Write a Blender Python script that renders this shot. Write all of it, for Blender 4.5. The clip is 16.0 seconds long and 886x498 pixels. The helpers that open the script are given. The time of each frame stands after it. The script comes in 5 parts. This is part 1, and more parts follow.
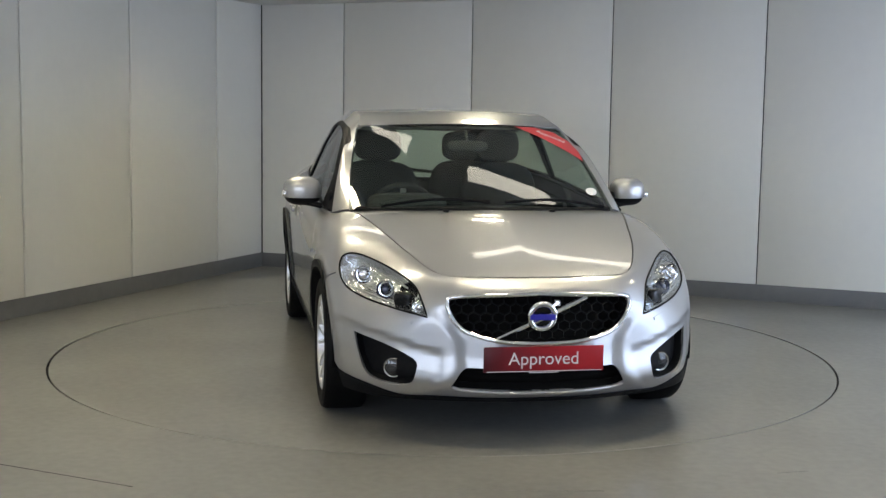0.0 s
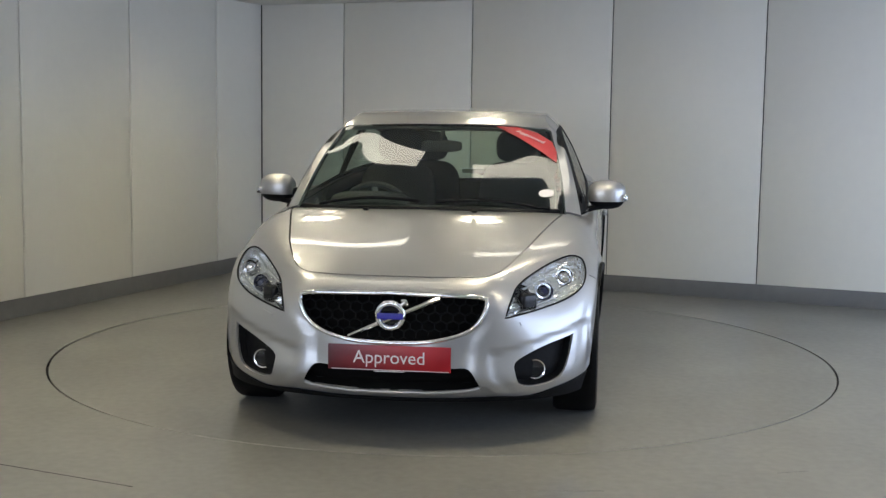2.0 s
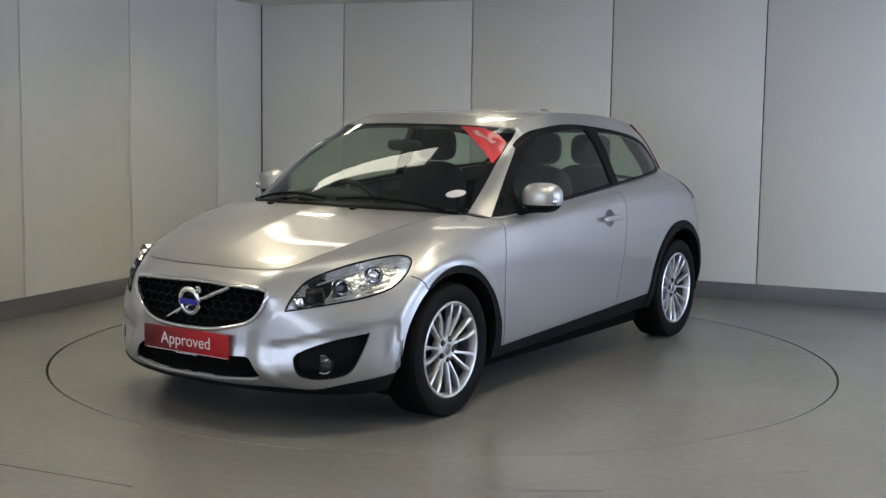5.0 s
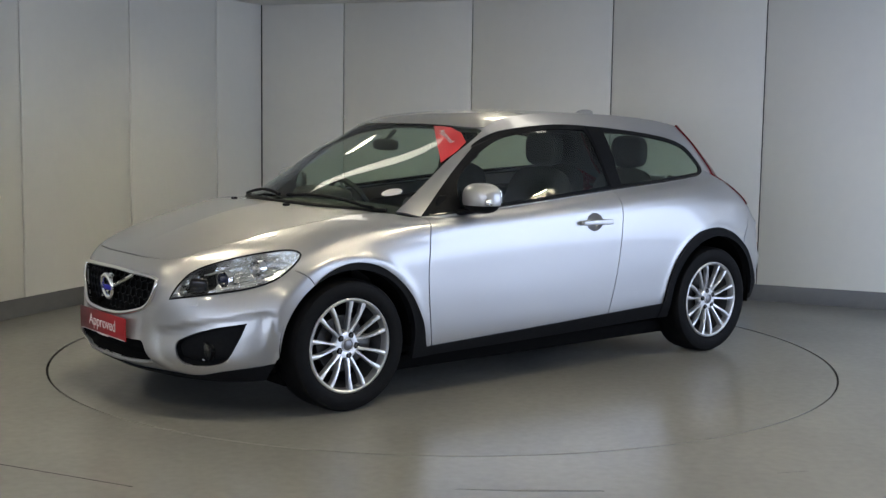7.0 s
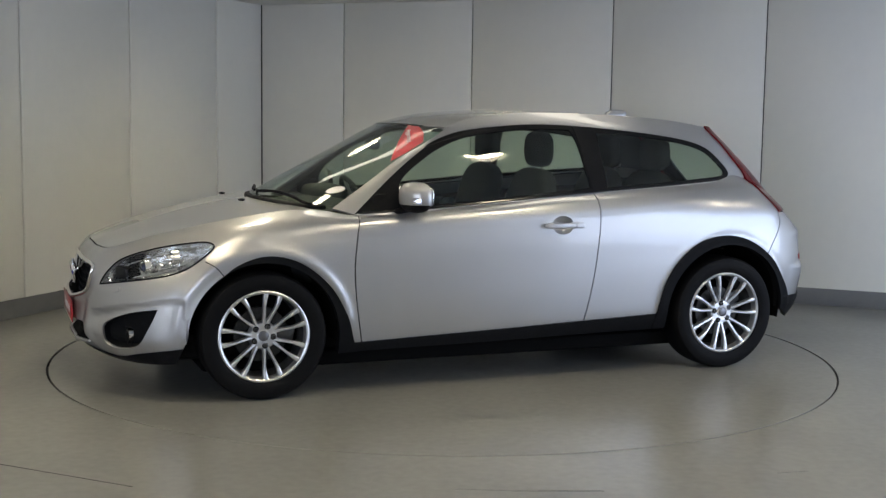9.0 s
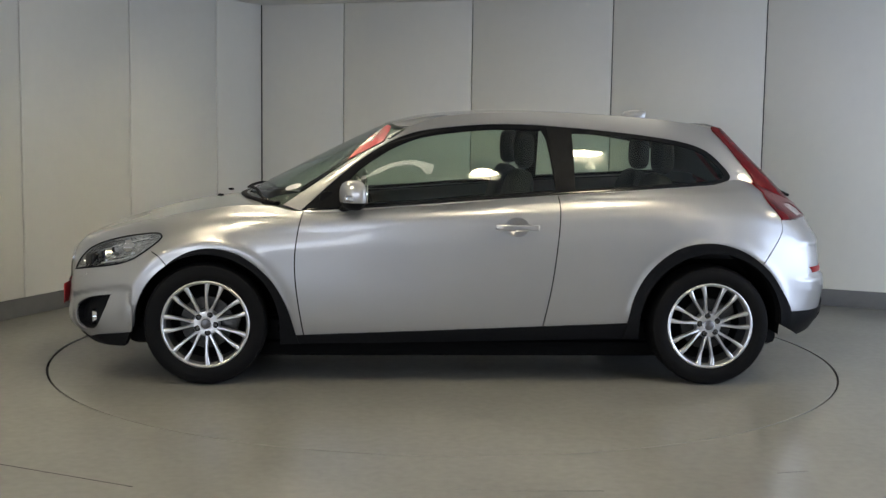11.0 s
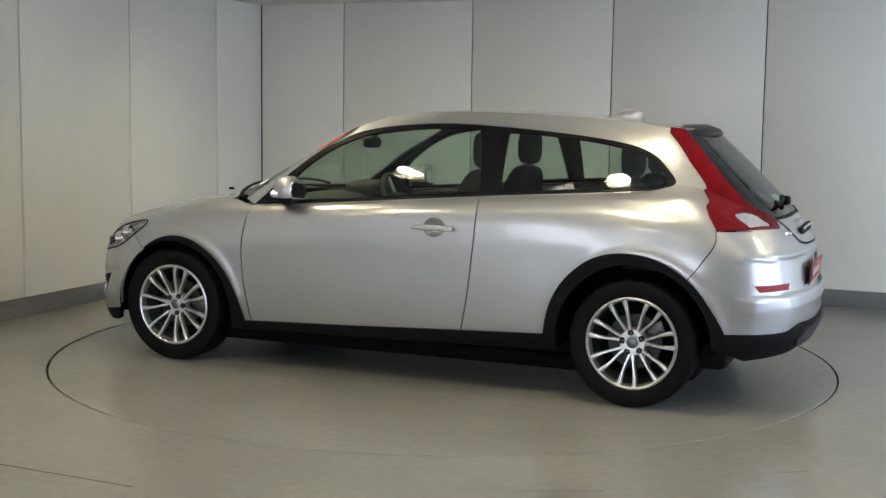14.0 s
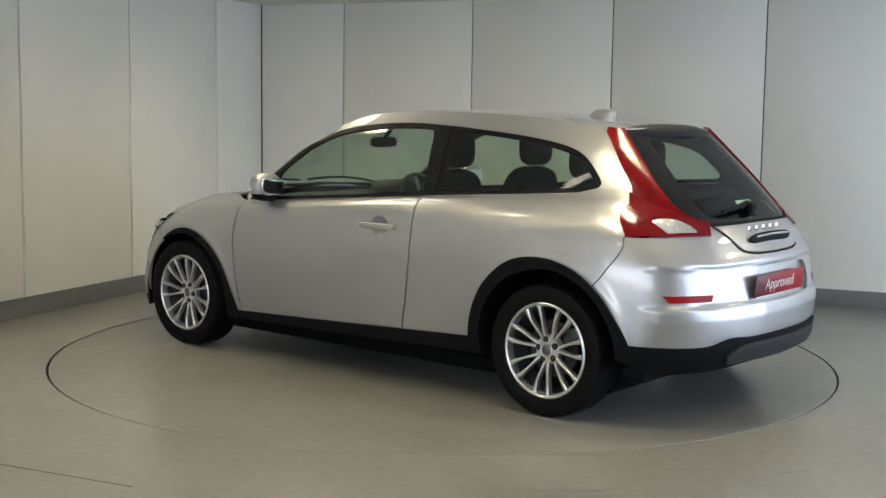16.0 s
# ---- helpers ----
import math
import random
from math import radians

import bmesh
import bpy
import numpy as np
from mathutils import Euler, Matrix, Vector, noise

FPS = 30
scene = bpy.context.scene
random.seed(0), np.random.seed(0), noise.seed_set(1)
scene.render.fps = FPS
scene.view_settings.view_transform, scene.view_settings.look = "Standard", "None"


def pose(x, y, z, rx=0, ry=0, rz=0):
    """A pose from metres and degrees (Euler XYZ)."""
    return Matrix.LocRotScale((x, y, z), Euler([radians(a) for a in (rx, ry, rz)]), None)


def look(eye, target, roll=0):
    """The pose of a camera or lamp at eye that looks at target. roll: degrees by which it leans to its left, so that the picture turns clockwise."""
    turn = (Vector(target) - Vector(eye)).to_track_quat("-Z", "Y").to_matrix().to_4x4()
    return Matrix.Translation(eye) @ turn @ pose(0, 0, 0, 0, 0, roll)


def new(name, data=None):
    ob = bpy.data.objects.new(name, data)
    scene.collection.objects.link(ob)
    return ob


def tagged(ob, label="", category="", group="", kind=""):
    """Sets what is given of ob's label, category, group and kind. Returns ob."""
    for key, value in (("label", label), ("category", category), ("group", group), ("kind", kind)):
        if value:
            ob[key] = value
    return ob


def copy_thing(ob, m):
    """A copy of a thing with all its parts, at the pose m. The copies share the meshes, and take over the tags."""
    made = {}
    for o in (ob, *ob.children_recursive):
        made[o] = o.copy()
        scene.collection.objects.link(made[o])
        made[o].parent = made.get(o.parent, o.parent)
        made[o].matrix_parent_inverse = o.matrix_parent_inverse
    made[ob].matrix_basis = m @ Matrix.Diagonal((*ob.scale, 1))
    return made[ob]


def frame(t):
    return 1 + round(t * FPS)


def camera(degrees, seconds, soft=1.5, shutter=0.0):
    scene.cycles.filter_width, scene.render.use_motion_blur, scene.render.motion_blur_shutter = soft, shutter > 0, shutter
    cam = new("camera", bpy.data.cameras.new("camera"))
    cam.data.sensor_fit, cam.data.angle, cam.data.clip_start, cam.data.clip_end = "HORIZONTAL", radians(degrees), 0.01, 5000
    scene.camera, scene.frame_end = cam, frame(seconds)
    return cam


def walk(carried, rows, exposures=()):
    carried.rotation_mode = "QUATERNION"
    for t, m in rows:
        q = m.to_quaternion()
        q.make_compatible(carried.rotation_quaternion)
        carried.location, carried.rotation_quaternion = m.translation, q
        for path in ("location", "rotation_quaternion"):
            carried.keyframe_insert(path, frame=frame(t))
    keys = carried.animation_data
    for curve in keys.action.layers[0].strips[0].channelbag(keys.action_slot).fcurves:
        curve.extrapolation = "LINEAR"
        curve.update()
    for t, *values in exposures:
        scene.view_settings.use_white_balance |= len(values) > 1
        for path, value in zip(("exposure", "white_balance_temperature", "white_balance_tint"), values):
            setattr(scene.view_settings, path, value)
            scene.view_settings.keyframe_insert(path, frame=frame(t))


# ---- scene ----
cam = camera(39.58, 16.0, soft=1.4)
EYE = (0.0, -7.231, 1.416)
VIEW = look(EYE, (-0.0096, 2.7084, 0.3168), 0.817)
walk(cam, [(0.0, VIEW), (16.0, VIEW)], exposures=[(0.0, 0.36, 6750, 9), (2.5, 0.34, 6750, 9.5), (6.5, 0.17, 6600, 10.5), (9.0, 0.2, 6800, 10), (12.5, 0.37, 7050, 9), (14.0, 0.46, 7100, 8), (16.0, 0.54, 7150, 7)])

# ---- world, lights, exposure ----
world = bpy.data.worlds.new("sky")
world.use_nodes = True
scene.world = world
_sky = world.node_tree.nodes.new("ShaderNodeTexSky")
_sky.sky_type, _sky.sun_disc, _sky.sun_elevation, _sky.sun_rotation = "NISHITA", False, radians(35), radians(200)
_bg = world.node_tree.nodes["Background"]
_bg.inputs[1].default_value = 0.1
world.node_tree.links.new(_sky.outputs[0], _bg.inputs[0])

# the room's frame: U runs along the back wall, V towards it
ROOM = pose(0, 0, 0, 0, 0, -22.41)
LEFT_U, RIGHT_U, BACK_V, FRONT_V, CEIL = -3.044, 6.6, 3.012, -10.0, 2.35
SKIRT = 0.126


def area(name, m, sx, sy, watts, colour):
    data = bpy.data.lights.new(name, "AREA")
    data.shape, data.size, data.size_y, data.energy, data.color = "RECTANGLE", sx, sy, watts, colour
    ob = new(name, data)
    ob.matrix_world = m
    return ob


# daylight that comes in by the wide doorway of the right-hand wall and the shop windows behind the camera
DOOR_V0, DOOR_V1, DOOR_H = -2.6, 2.75, 2.25
DAYLIGHT = (0.58, 0.71, 1.0)
area("doorway_daylight", ROOM @ pose(RIGHT_U - 0.02, (DOOR_V0 + DOOR_V1) / 2, DOOR_H / 2, 0, 90, 0),
     DOOR_H - 0.1, DOOR_V1 - DOOR_V0 - 0.1, 142, DAYLIGHT)
WIN_U0, WIN_U1, WIN_Z0, WIN_Z1 = -2.6, 4.2, 0.85, 2.2
area("window_daylight", ROOM @ pose((WIN_U0 + WIN_U1) / 2, FRONT_V + 0.02, (WIN_Z0 + WIN_Z1) / 2, 90, 0, 0),
     WIN_U1 - WIN_U0 - 0.1, WIN_Z1 - WIN_Z0 - 0.1, 115, DAYLIGHT)

# ---- materials ----


def material(name, colour, rough=0.5, metal=0.0, grain=0.0, scale=20.0, bump=0.0, bump_scale=200.0, coat=0.0,
             emit=None, strength=0.0, transmission=0.0, ior=1.45, stains=0.0, stain_scale=1.2, alpha=1.0, spec=0.5, bump_depth=0.002, coat_rough=0.03):
    m = bpy.data.materials.new(name)
    m.use_nodes = True
    nt = m.node_tree
    b = nt.nodes["Principled BSDF"]
    b.inputs["Roughness"].default_value = rough
    b.inputs["Metallic"].default_value = metal
    b.inputs["Specular IOR Level"].default_value = spec
    b.inputs["Coat Weight"].default_value = coat
    b.inputs["Coat Roughness"].default_value = coat_rough
    b.inputs["Transmission Weight"].default_value = transmission
    b.inputs["IOR"].default_value = ior
    b.inputs["Alpha"].default_value = alpha
    b.inputs["Base Color"].default_value = (*colour, 1)
    if emit:
        b.inputs["Emission Color"].default_value = (*emit, 1)
        b.inputs["Emission Strength"].default_value = strength
    coord = nt.nodes.new("ShaderNodeTexCoord")

    def noise_node(s, detail=4.0):
        n = nt.nodes.new("ShaderNodeTexNoise")
        n.inputs["Scale"].default_value, n.inputs["Detail"].default_value = s, detail
        nt.links.new(coord.outputs["Object"], n.inputs["Vector"])
        return n
    if grain or stains:
        mix = nt.nodes.new("ShaderNodeMix")
        mix.data_type, mix.blend_type = "RGBA", "MULTIPLY"
        mix.inputs[0].default_value = 1.0
        mix.inputs[6].default_value = (*colour, 1)
        add = nt.nodes.new("ShaderNodeMath")
        add.operation = "ADD"
        for k, (amount, s) in enumerate(((grain, scale), (stains, stain_scale))):
            n = noise_node(s)
            mr = nt.nodes.new("ShaderNodeMapRange")
            mr.inputs[1].default_value, mr.inputs[2].default_value = 0.3, 0.7
            mr.inputs[3].default_value, mr.inputs[4].default_value = 0.5 - amount, 0.5 + amount * 0.3
            nt.links.new(n.outputs[0], mr.inputs[0])
            nt.links.new(mr.outputs[0], add.inputs[k])
        nt.links.new(add.outputs[0], mix.inputs[7])
        nt.links.new(mix.outputs[2], b.inputs["Base Color"])
    if bump:
        n = noise_node(bump_scale)
        bp = nt.nodes.new("ShaderNodeBump")
        bp.inputs["Strength"].default_value, bp.inputs["Distance"].default_value = bump, bump_depth
        nt.links.new(n.outputs[0], bp.inputs["Height"])
        nt.links.new(bp.outputs[0], b.inputs["Normal"])
    return m


PAINT = material("silver_paint", (0.43, 0.432, 0.442), 0.37, 0.72, grain=0.07, scale=700, coat=1.0, coat_rough=0.07)
PLASTIC = material("dark_plastic", (0.007, 0.0073, 0.0085), 0.55, grain=0.2, scale=60, bump=0.15, bump_scale=900, spec=0.1)
GLOSS_BLACK = material("gloss_black", (0.008, 0.008, 0.009), 0.2, coat=0.15, spec=0.3)
GAP = material("panel_gap", (0.005, 0.005, 0.005), 0.85, spec=0.05)
RUBBER = material("rubber", (0.005, 0.005, 0.0055), 0.6, grain=0.25, scale=30, bump=0.2, bump_scale=300, spec=0.12)
ALLOY = material("alloy", (0.66, 0.66, 0.67), 0.33, 0.85, grain=0.08, scale=40)
CHROME = material("chrome", (0.85, 0.85, 0.86), 0.08, 1.0)
STEEL = material("disc_steel", (0.11, 0.108, 0.105), 0.42, 1.0, grain=0.2, scale=40)
DISC = material("brake_iron", (0.06, 0.058, 0.056), 0.5, 0.9, grain=0.3, scale=60)
REFLECTOR = material("reflector_red", (0.3, 0.004, 0.008), 0.35, grain=0.15, scale=40, spec=0.2)
CAP = material("cap_grey", (0.16, 0.16, 0.17), 0.3, 0.6)
# the rim's inside: its colour is darkened for the shade behind the spokes
BARREL_SHADED = material("rim_barrel_shaded", (0.12, 0.12, 0.125), 0.5, 0.6, grain=0.2, scale=30)
LAMP_SILVER = material("lamp_reflector", (0.8, 0.8, 0.82), 0.12, 1.0)
LAMP_HOUSING = material("lamp_housing", (0.93, 0.93, 0.94), 0.14, 0.9, grain=0.15, scale=30, bump=1.0, bump_scale=30, bump_depth=0.008)
LENS_BLUE = material("projector_lens", (0.03, 0.035, 0.07), 0.03, coat=1.0)
RED_FILM = material("red_film", (0.62, 0.03, 0.04), 0.4, coat=0.5)
SPOILER = material("spoiler_paint", (0.012, 0.012, 0.014), 0.35, 0.0, spec=0.2)
STICKER = material("pale_sticker", (0.5, 0.58, 0.58), 0.5)
RED_SIGN = material("red_sign", (0.36, 0.008, 0.016), 0.35)


def print_gradient(m, x0, x1, dark, light):
    """Colour printed from dark to light along the sign."""
    nt = m.node_tree
    sep, mr, mix = nt.nodes.new("ShaderNodeSeparateXYZ"), nt.nodes.new("ShaderNodeMapRange"), nt.nodes.new("ShaderNodeMix")
    coord = nt.nodes.new("ShaderNodeTexCoord")
    mr.inputs[1].default_value, mr.inputs[2].default_value = x0, x1
    mix.data_type = "RGBA"
    mix.inputs[6].default_value, mix.inputs[7].default_value = (*dark, 1), (*light, 1)
    nt.links.new(coord.outputs["Object"], sep.inputs[0])
    nt.links.new(sep.outputs[0], mr.inputs[0])
    nt.links.new(mr.outputs[0], mix.inputs[0])
    nt.links.new(mix.outputs[2], nt.nodes["Principled BSDF"].inputs["Base Color"])


print_gradient(RED_SIGN, -0.26, 0.14, (0.075, 0.006, 0.012), (0.36, 0.008, 0.016))
WHITE_PRINT = material("white_print", (0.72, 0.69, 0.69), 0.45)
RED_LENS = material("red_lens", (0.125, 0.0018, 0.004), 0.16, coat=0.12, grain=0.25, scale=14, bump=0.5, bump_scale=55, spec=0.22)
BLUE_ENAMEL = material("blue_enamel", (0.03, 0.03, 0.35), 0.2, coat=0.6)
CLOTH = material("seat_cloth", (0.02, 0.021, 0.022), 0.85, grain=0.3, scale=90, bump=0.3, bump_scale=500)
TRIM_GREY = material("interior_trim", (0.03, 0.031, 0.033), 0.6, grain=0.2, scale=50)
LINER = material("headliner", (0.30, 0.30, 0.29), 0.9)
PANEL = material("wall_panel_paint", (0.76, 0.75, 0.70), 0.42, grain=0.015, scale=14, stains=0.012, stain_scale=0.8)
FLOOR = material("floor_paint", (0.222, 0.219, 0.203), 0.25, grain=0.07, scale=22, stains=0.13, stain_scale=0.9, bump=0.02, bump_scale=8)
SKIRTING = material("skirting_vinyl", (0.15, 0.152, 0.155), 0.45, grain=0.08, scale=12)
CEILING = material("ceiling_paint", (0.72, 0.72, 0.69), 0.8, grain=0.03, scale=30)
DIFFUSER = material("diffuser_plastic", (0.035, 0.036, 0.038), 0.5, grain=0.2, scale=60, spec=0.3)
SCUFF = material("scuff", (0.11, 0.105, 0.10), 0.6, grain=0.3, scale=60)
DARK = material("shadow_gap", (0.015, 0.015, 0.015), 0.9)


def glass(name, colour, rough=0.0):
    """Thin tinted glass: a pane that lets light straight through and mirrors by Fresnel."""
    m = bpy.data.materials.new(name)
    m.use_nodes = True
    nt = m.node_tree
    nt.nodes.remove(nt.nodes["Principled BSDF"])
    tr, gl = nt.nodes.new("ShaderNodeBsdfTransparent"), nt.nodes.new("ShaderNodeBsdfGlossy")
    tr.inputs[0].default_value = (*colour, 1)
    gl.inputs["Roughness"].default_value = rough
    lw, mix = nt.nodes.new("ShaderNodeLayerWeight"), nt.nodes.new("ShaderNodeMixShader")
    lw.inputs[0].default_value = 0.5
    pw, ma = nt.nodes.new("ShaderNodeMath"), nt.nodes.new("ShaderNodeMath")
    pw.operation, ma.operation = "POWER", "MULTIPLY_ADD"
    pw.inputs[1].default_value, ma.inputs[1].default_value, ma.inputs[2].default_value = 5.0, 0.9, 0.07
    nt.links.new(lw.outputs["Facing"], pw.inputs[0])
    nt.links.new(pw.outputs[0], ma.inputs[0])
    nt.links.new(ma.outputs[0], mix.inputs[0])
    nt.links.new(tr.outputs[0], mix.inputs[1])
    nt.links.new(gl.outputs[0], mix.inputs[2])
    nt.links.new(mix.outputs[0], nt.nodes["Material Output"].inputs[0])
    return m


GLASS = glass("tinted_glass", (0.68, 0.78, 0.71))
CLEAR = glass("lamp_glass", (0.93, 0.95, 0.95))

# ---- mesh helpers ----


def mesh_object(name, bm, mat, parent=None, label="", smooth=True, m=None):
    me = bpy.data.meshes.new(name)
    bm.normal_update()
    bm.to_mesh(me)
    bm.free()
    if mat:
        me.materials.append(mat)
    if smooth:
        me.shade_smooth()
        me.set_sharp_from_angle(angle=radians(40))
    ob = new(name, me)
    if parent:
        ob.parent = parent
    if m is not None:
        ob.matrix_basis = m
    if label:
        ob["label"] = label
    return ob


part = mesh_object


def box_bm(sx, sy, sz, bevel=0.0, centre=(0, 0, 0), segments=2, m=None):
    bm = bmesh.new()
    bmesh.ops.create_cube(bm, size=1.0, matrix=Matrix.Translation(centre) @ Matrix.Diagonal((sx, sy, sz, 1)))
    if bevel:
        bmesh.ops.bevel(bm, geom=bm.edges[:], offset=bevel, segments=segments, affect="EDGES", profile=0.5)
    if m is not None:
        bm.transform(m)
    return bm


def lathe_bm(profile, steps=48, axis="Y"):
    """Turns (r, h) pairs about an axis."""
    bm = bmesh.new()
    rings = []
    for r, h in profile:
        ring = []
        for i in range(steps):
            a = 2 * math.pi * i / steps
            p = (r * math.cos(a), h, r * math.sin(a)) if axis == "Y" else (r * math.cos(a), r * math.sin(a), h)
            ring.append(bm.verts.new(p))
        rings.append(ring)
    for a, b in zip(rings, rings[1:]):
        for i in range(steps):
            j = (i + 1) % steps
            bm.faces.new((a[i], a[j], b[j], b[i]))
    bmesh.ops.remove_doubles(bm, verts=bm.verts[:], dist=1e-6)
    bmesh.ops.recalc_face_normals(bm, faces=bm.faces[:])
    return bm


def tube_bm(points, radius, closed=False, sides=8, flat=1.0):
    """A bent rod through points; radius may be a list."""
    bm = bmesh.new()
    pts = [Vector(p) for p in points]
    n = len(pts)
    rad = radius if isinstance(radius, (list, tuple)) else [radius] * n
    rings = []
    up = Vector((0, 0, 1))
    for i, p in enumerate(pts):
        a = pts[(i - 1) % n] if closed or i else p
        b = pts[(i + 1) % n] if closed or i < n - 1 else p
        t = (b - a).normalized()
        side = t.cross(up)
        if side.length < 1e-3:
            side = t.cross(Vector((1, 0, 0)))
        side.normalize()
        top = side.cross(t).normalized()
        rings.append([bm.verts.new(p + rad[i] * (math.cos(k) * side + flat * math.sin(k) * top))
                      for k in (2 * math.pi * j / sides for j in range(sides))])
    for i in range(n if closed else n - 1):
        a, b = rings[i], rings[(i + 1) % n]
        for j in range(sides):
            bm.faces.new((a[j], a[(j + 1) % sides], b[(j + 1) % sides], b[j]))
    if not closed:
        bm.faces.new(rings[0])
        bm.faces.new(rings[-1])
    bmesh.ops.recalc_face_normals(bm, faces=bm.faces[:])
    return bm


def join_bm(parts):
    """Several bmeshes as one."""
    out = bmesh.new()
    for b in parts:
        me = bpy.data.meshes.new("tmp")
        b.to_mesh(me)
        b.free()
        out.from_mesh(me)
        bpy.data.meshes.remove(me)
    return out


def prism_bm(outline, depth, bevel=0.0):
    """An outline in the XY plane, extruded along Z."""
    bm = bmesh.new()
    f = bm.faces.new([bm.verts.new((x, y, 0)) for x, y in outline])
    r = bmesh.ops.extrude_face_region(bm, geom=[f])
    bmesh.ops.translate(bm, verts=[v for v in r["geom"] if isinstance(v, bmesh.types.BMVert)], vec=(0, 0, depth))
    bmesh.ops.recalc_face_normals(bm, faces=bm.faces[:])
    if bevel:
        bmesh.ops.bevel(bm, geom=bm.edges[:], offset=bevel, segments=2, affect="EDGES", profile=0.5)
    return bm


def lettering(name, body, size, mat, parent, m, label=""):
    data = bpy.data.curves.new(name, "FONT")
    data.body, data.size, data.align_x, data.align_y, data.extrude = body, size, "CENTER", "CENTER", 0.0006
    tmp = new("tmp_text", data)
    bpy.context.view_layer.update()
    me = bpy.data.meshes.new_from_object(tmp.evaluated_get(bpy.context.evaluated_depsgraph_get()))
    bpy.data.objects.remove(tmp)
    me.name = name
    me.materials.clear()
    me.materials.append(mat)
    ob = new(name, me)
    ob.parent, ob.matrix_basis = parent, m
    if label:
        ob["label"] = label
    return ob


def rounded(pts, closed=True, step=0.015, sharp=()):
    """A smooth line through points; those whose numbers are in sharp stay corners."""
    pts = [np.array(p, float) for p in pts]
    n = len(pts)
    out = []
    for i in range(n if closed else n - 1):
        p0, p1, p2, p3 = pts[(i - 1) % n], pts[i], pts[(i + 1) % n], pts[(i + 2) % n]
        if not closed and i == 0 or i in sharp:
            p0 = p1 - (p2 - p1)
        if not closed and i == n - 2 or (i + 1) % n in sharp:
            p3 = p2 + (p2 - p1)
        L = np.linalg.norm(p2 - p1)
        m1 = (p2 - p0) * L / (L + np.linalg.norm(p1 - p0) + 1e-9)
        m2 = (p3 - p1) * L / (L + np.linalg.norm(p3 - p2) + 1e-9)
        k = max(1, int(round(L / step)))
        for t in np.arange(k) / k:
            out.append((2 * t**3 - 3 * t**2 + 1) * p1 + (t**3 - 2 * t**2 + t) * m1 + (-2 * t**3 + 3 * t**2) * p2 + (t**3 - t**2) * m2)
    if not closed:
        out.append(pts[-1])
    return np.array(out)


def ribbon(line, width):
    """The outline of a narrow band along a line."""
    t = np.gradient(line, axis=0)
    t /= np.linalg.norm(t, axis=1, keepdims=True) + 1e-12
    s = np.stack([-t[:, 1], t[:, 0]], 1) * width / 2
    return np.concatenate([line + s, (line - s)[::-1]])


# ---- the room ----
def room_box(name, u0, u1, v0, v1, z0, z1, mat, parent=None, bevel=0.0):
    bm = box_bm(u1 - u0, v1 - v0, z1 - z0, bevel)
    ob = mesh_object(name, bm, mat, parent, smooth=bool(bevel))
    ob.matrix_basis = (ROOM if parent is None else Matrix.Identity(4)) @ pose((u0 + u1) / 2, (v0 + v1) / 2, (z0 + z1) / 2)
    return ob


RING = 2.245


def floor_mesh():
    """The floor with the round hole in which the turntable turns."""
    bm = bmesh.new()
    inner, outer = [], []
    n = 192
    rot = ROOM.to_3x3()
    inv = rot.transposed()
    low = []
    for i in range(n):
        a = 2 * math.pi * i / n
        d = Vector((math.cos(a), math.sin(a), 0))
        q = inv @ d
        k = min((RIGHT_U + 0.3 if q.x > 0 else LEFT_U - 0.1) / q.x if abs(q.x) > 1e-6 else 1e9,
                (BACK_V + 0.1 if q.y > 0 else FRONT_V - 0.1) / q.y if abs(q.y) > 1e-6 else 1e9)
        p = d * (RING + 0.008)
        inner.append(bm.verts.new(p))
        low.append(bm.verts.new(p + Vector((0, 0, -0.06))))
        outer.append(bm.verts.new(d * k))
    for i in range(n):
        j = (i + 1) % n
        bm.faces.new((inner[i], inner[j], outer[j], outer[i]))
        bm.faces.new((low[i], low[j], inner[j], inner[i]))
    bm.faces.new(low)
    bmesh.ops.recalc_face_normals(bm, faces=bm.faces[:])
    if sum(f.normal.z * f.calc_area() for f in bm.faces) < 0:
        bmesh.ops.reverse_faces(bm, faces=bm.faces[:])
    return bm


floor = tagged(mesh_object("floor", floor_mesh(), FLOOR, smooth=False), "grey painted showroom floor with faint stains", "floor", kind="structure")
turntable = tagged(mesh_object("turntable", lathe_bm([(0, -0.05), (RING - 0.003, -0.05), (RING - 0.003, -0.003), (RING - 0.006, 0.0), (0, 0.0)], 192, "Z"), FLOOR),
                   "round grey turntable flush with the showroom floor", "turntable")
# shallow black ring added in the joint, in place of the shade there
tagged(mesh_object("turntable_gap", lathe_bm([(RING - 0.003, -0.007), (RING + 0.008, -0.007)], 192, "Z"), GAP), "near-black strip added in the joint round the turntable for its shade", "floor joint", kind="structure")


def wall(name, label):
    ob = new(name)
    ob.matrix_basis = ROOM
    return tagged(ob, label, "wall", kind="structure")


wall_back = wall("wall_back", "white panelled wall with thin dark joints")
room_box("core", LEFT_U - 0.14, RIGHT_U + 0.14, BACK_V + 0.02, BACK_V + 0.16, 0, CEIL, DARK, wall_back)
wall_left = wall("wall_left", "white panelled side wall with thin dark joints")
room_box("core", LEFT_U - 0.16, LEFT_U - 0.02, FRONT_V, BACK_V + 0.02, 0, CEIL, DARK, wall_left)
J = 0.0045
edges = [LEFT_U + 0.004] + [-2.216 + 1.2 * k for k in range(8)] + [RIGHT_U]
for a, b in zip(edges, edges[1:]):
    room_box("panel", a + J, b - J, BACK_V, BACK_V + 0.02, SKIRT, CEIL, PANEL, wall_back, 0.002)
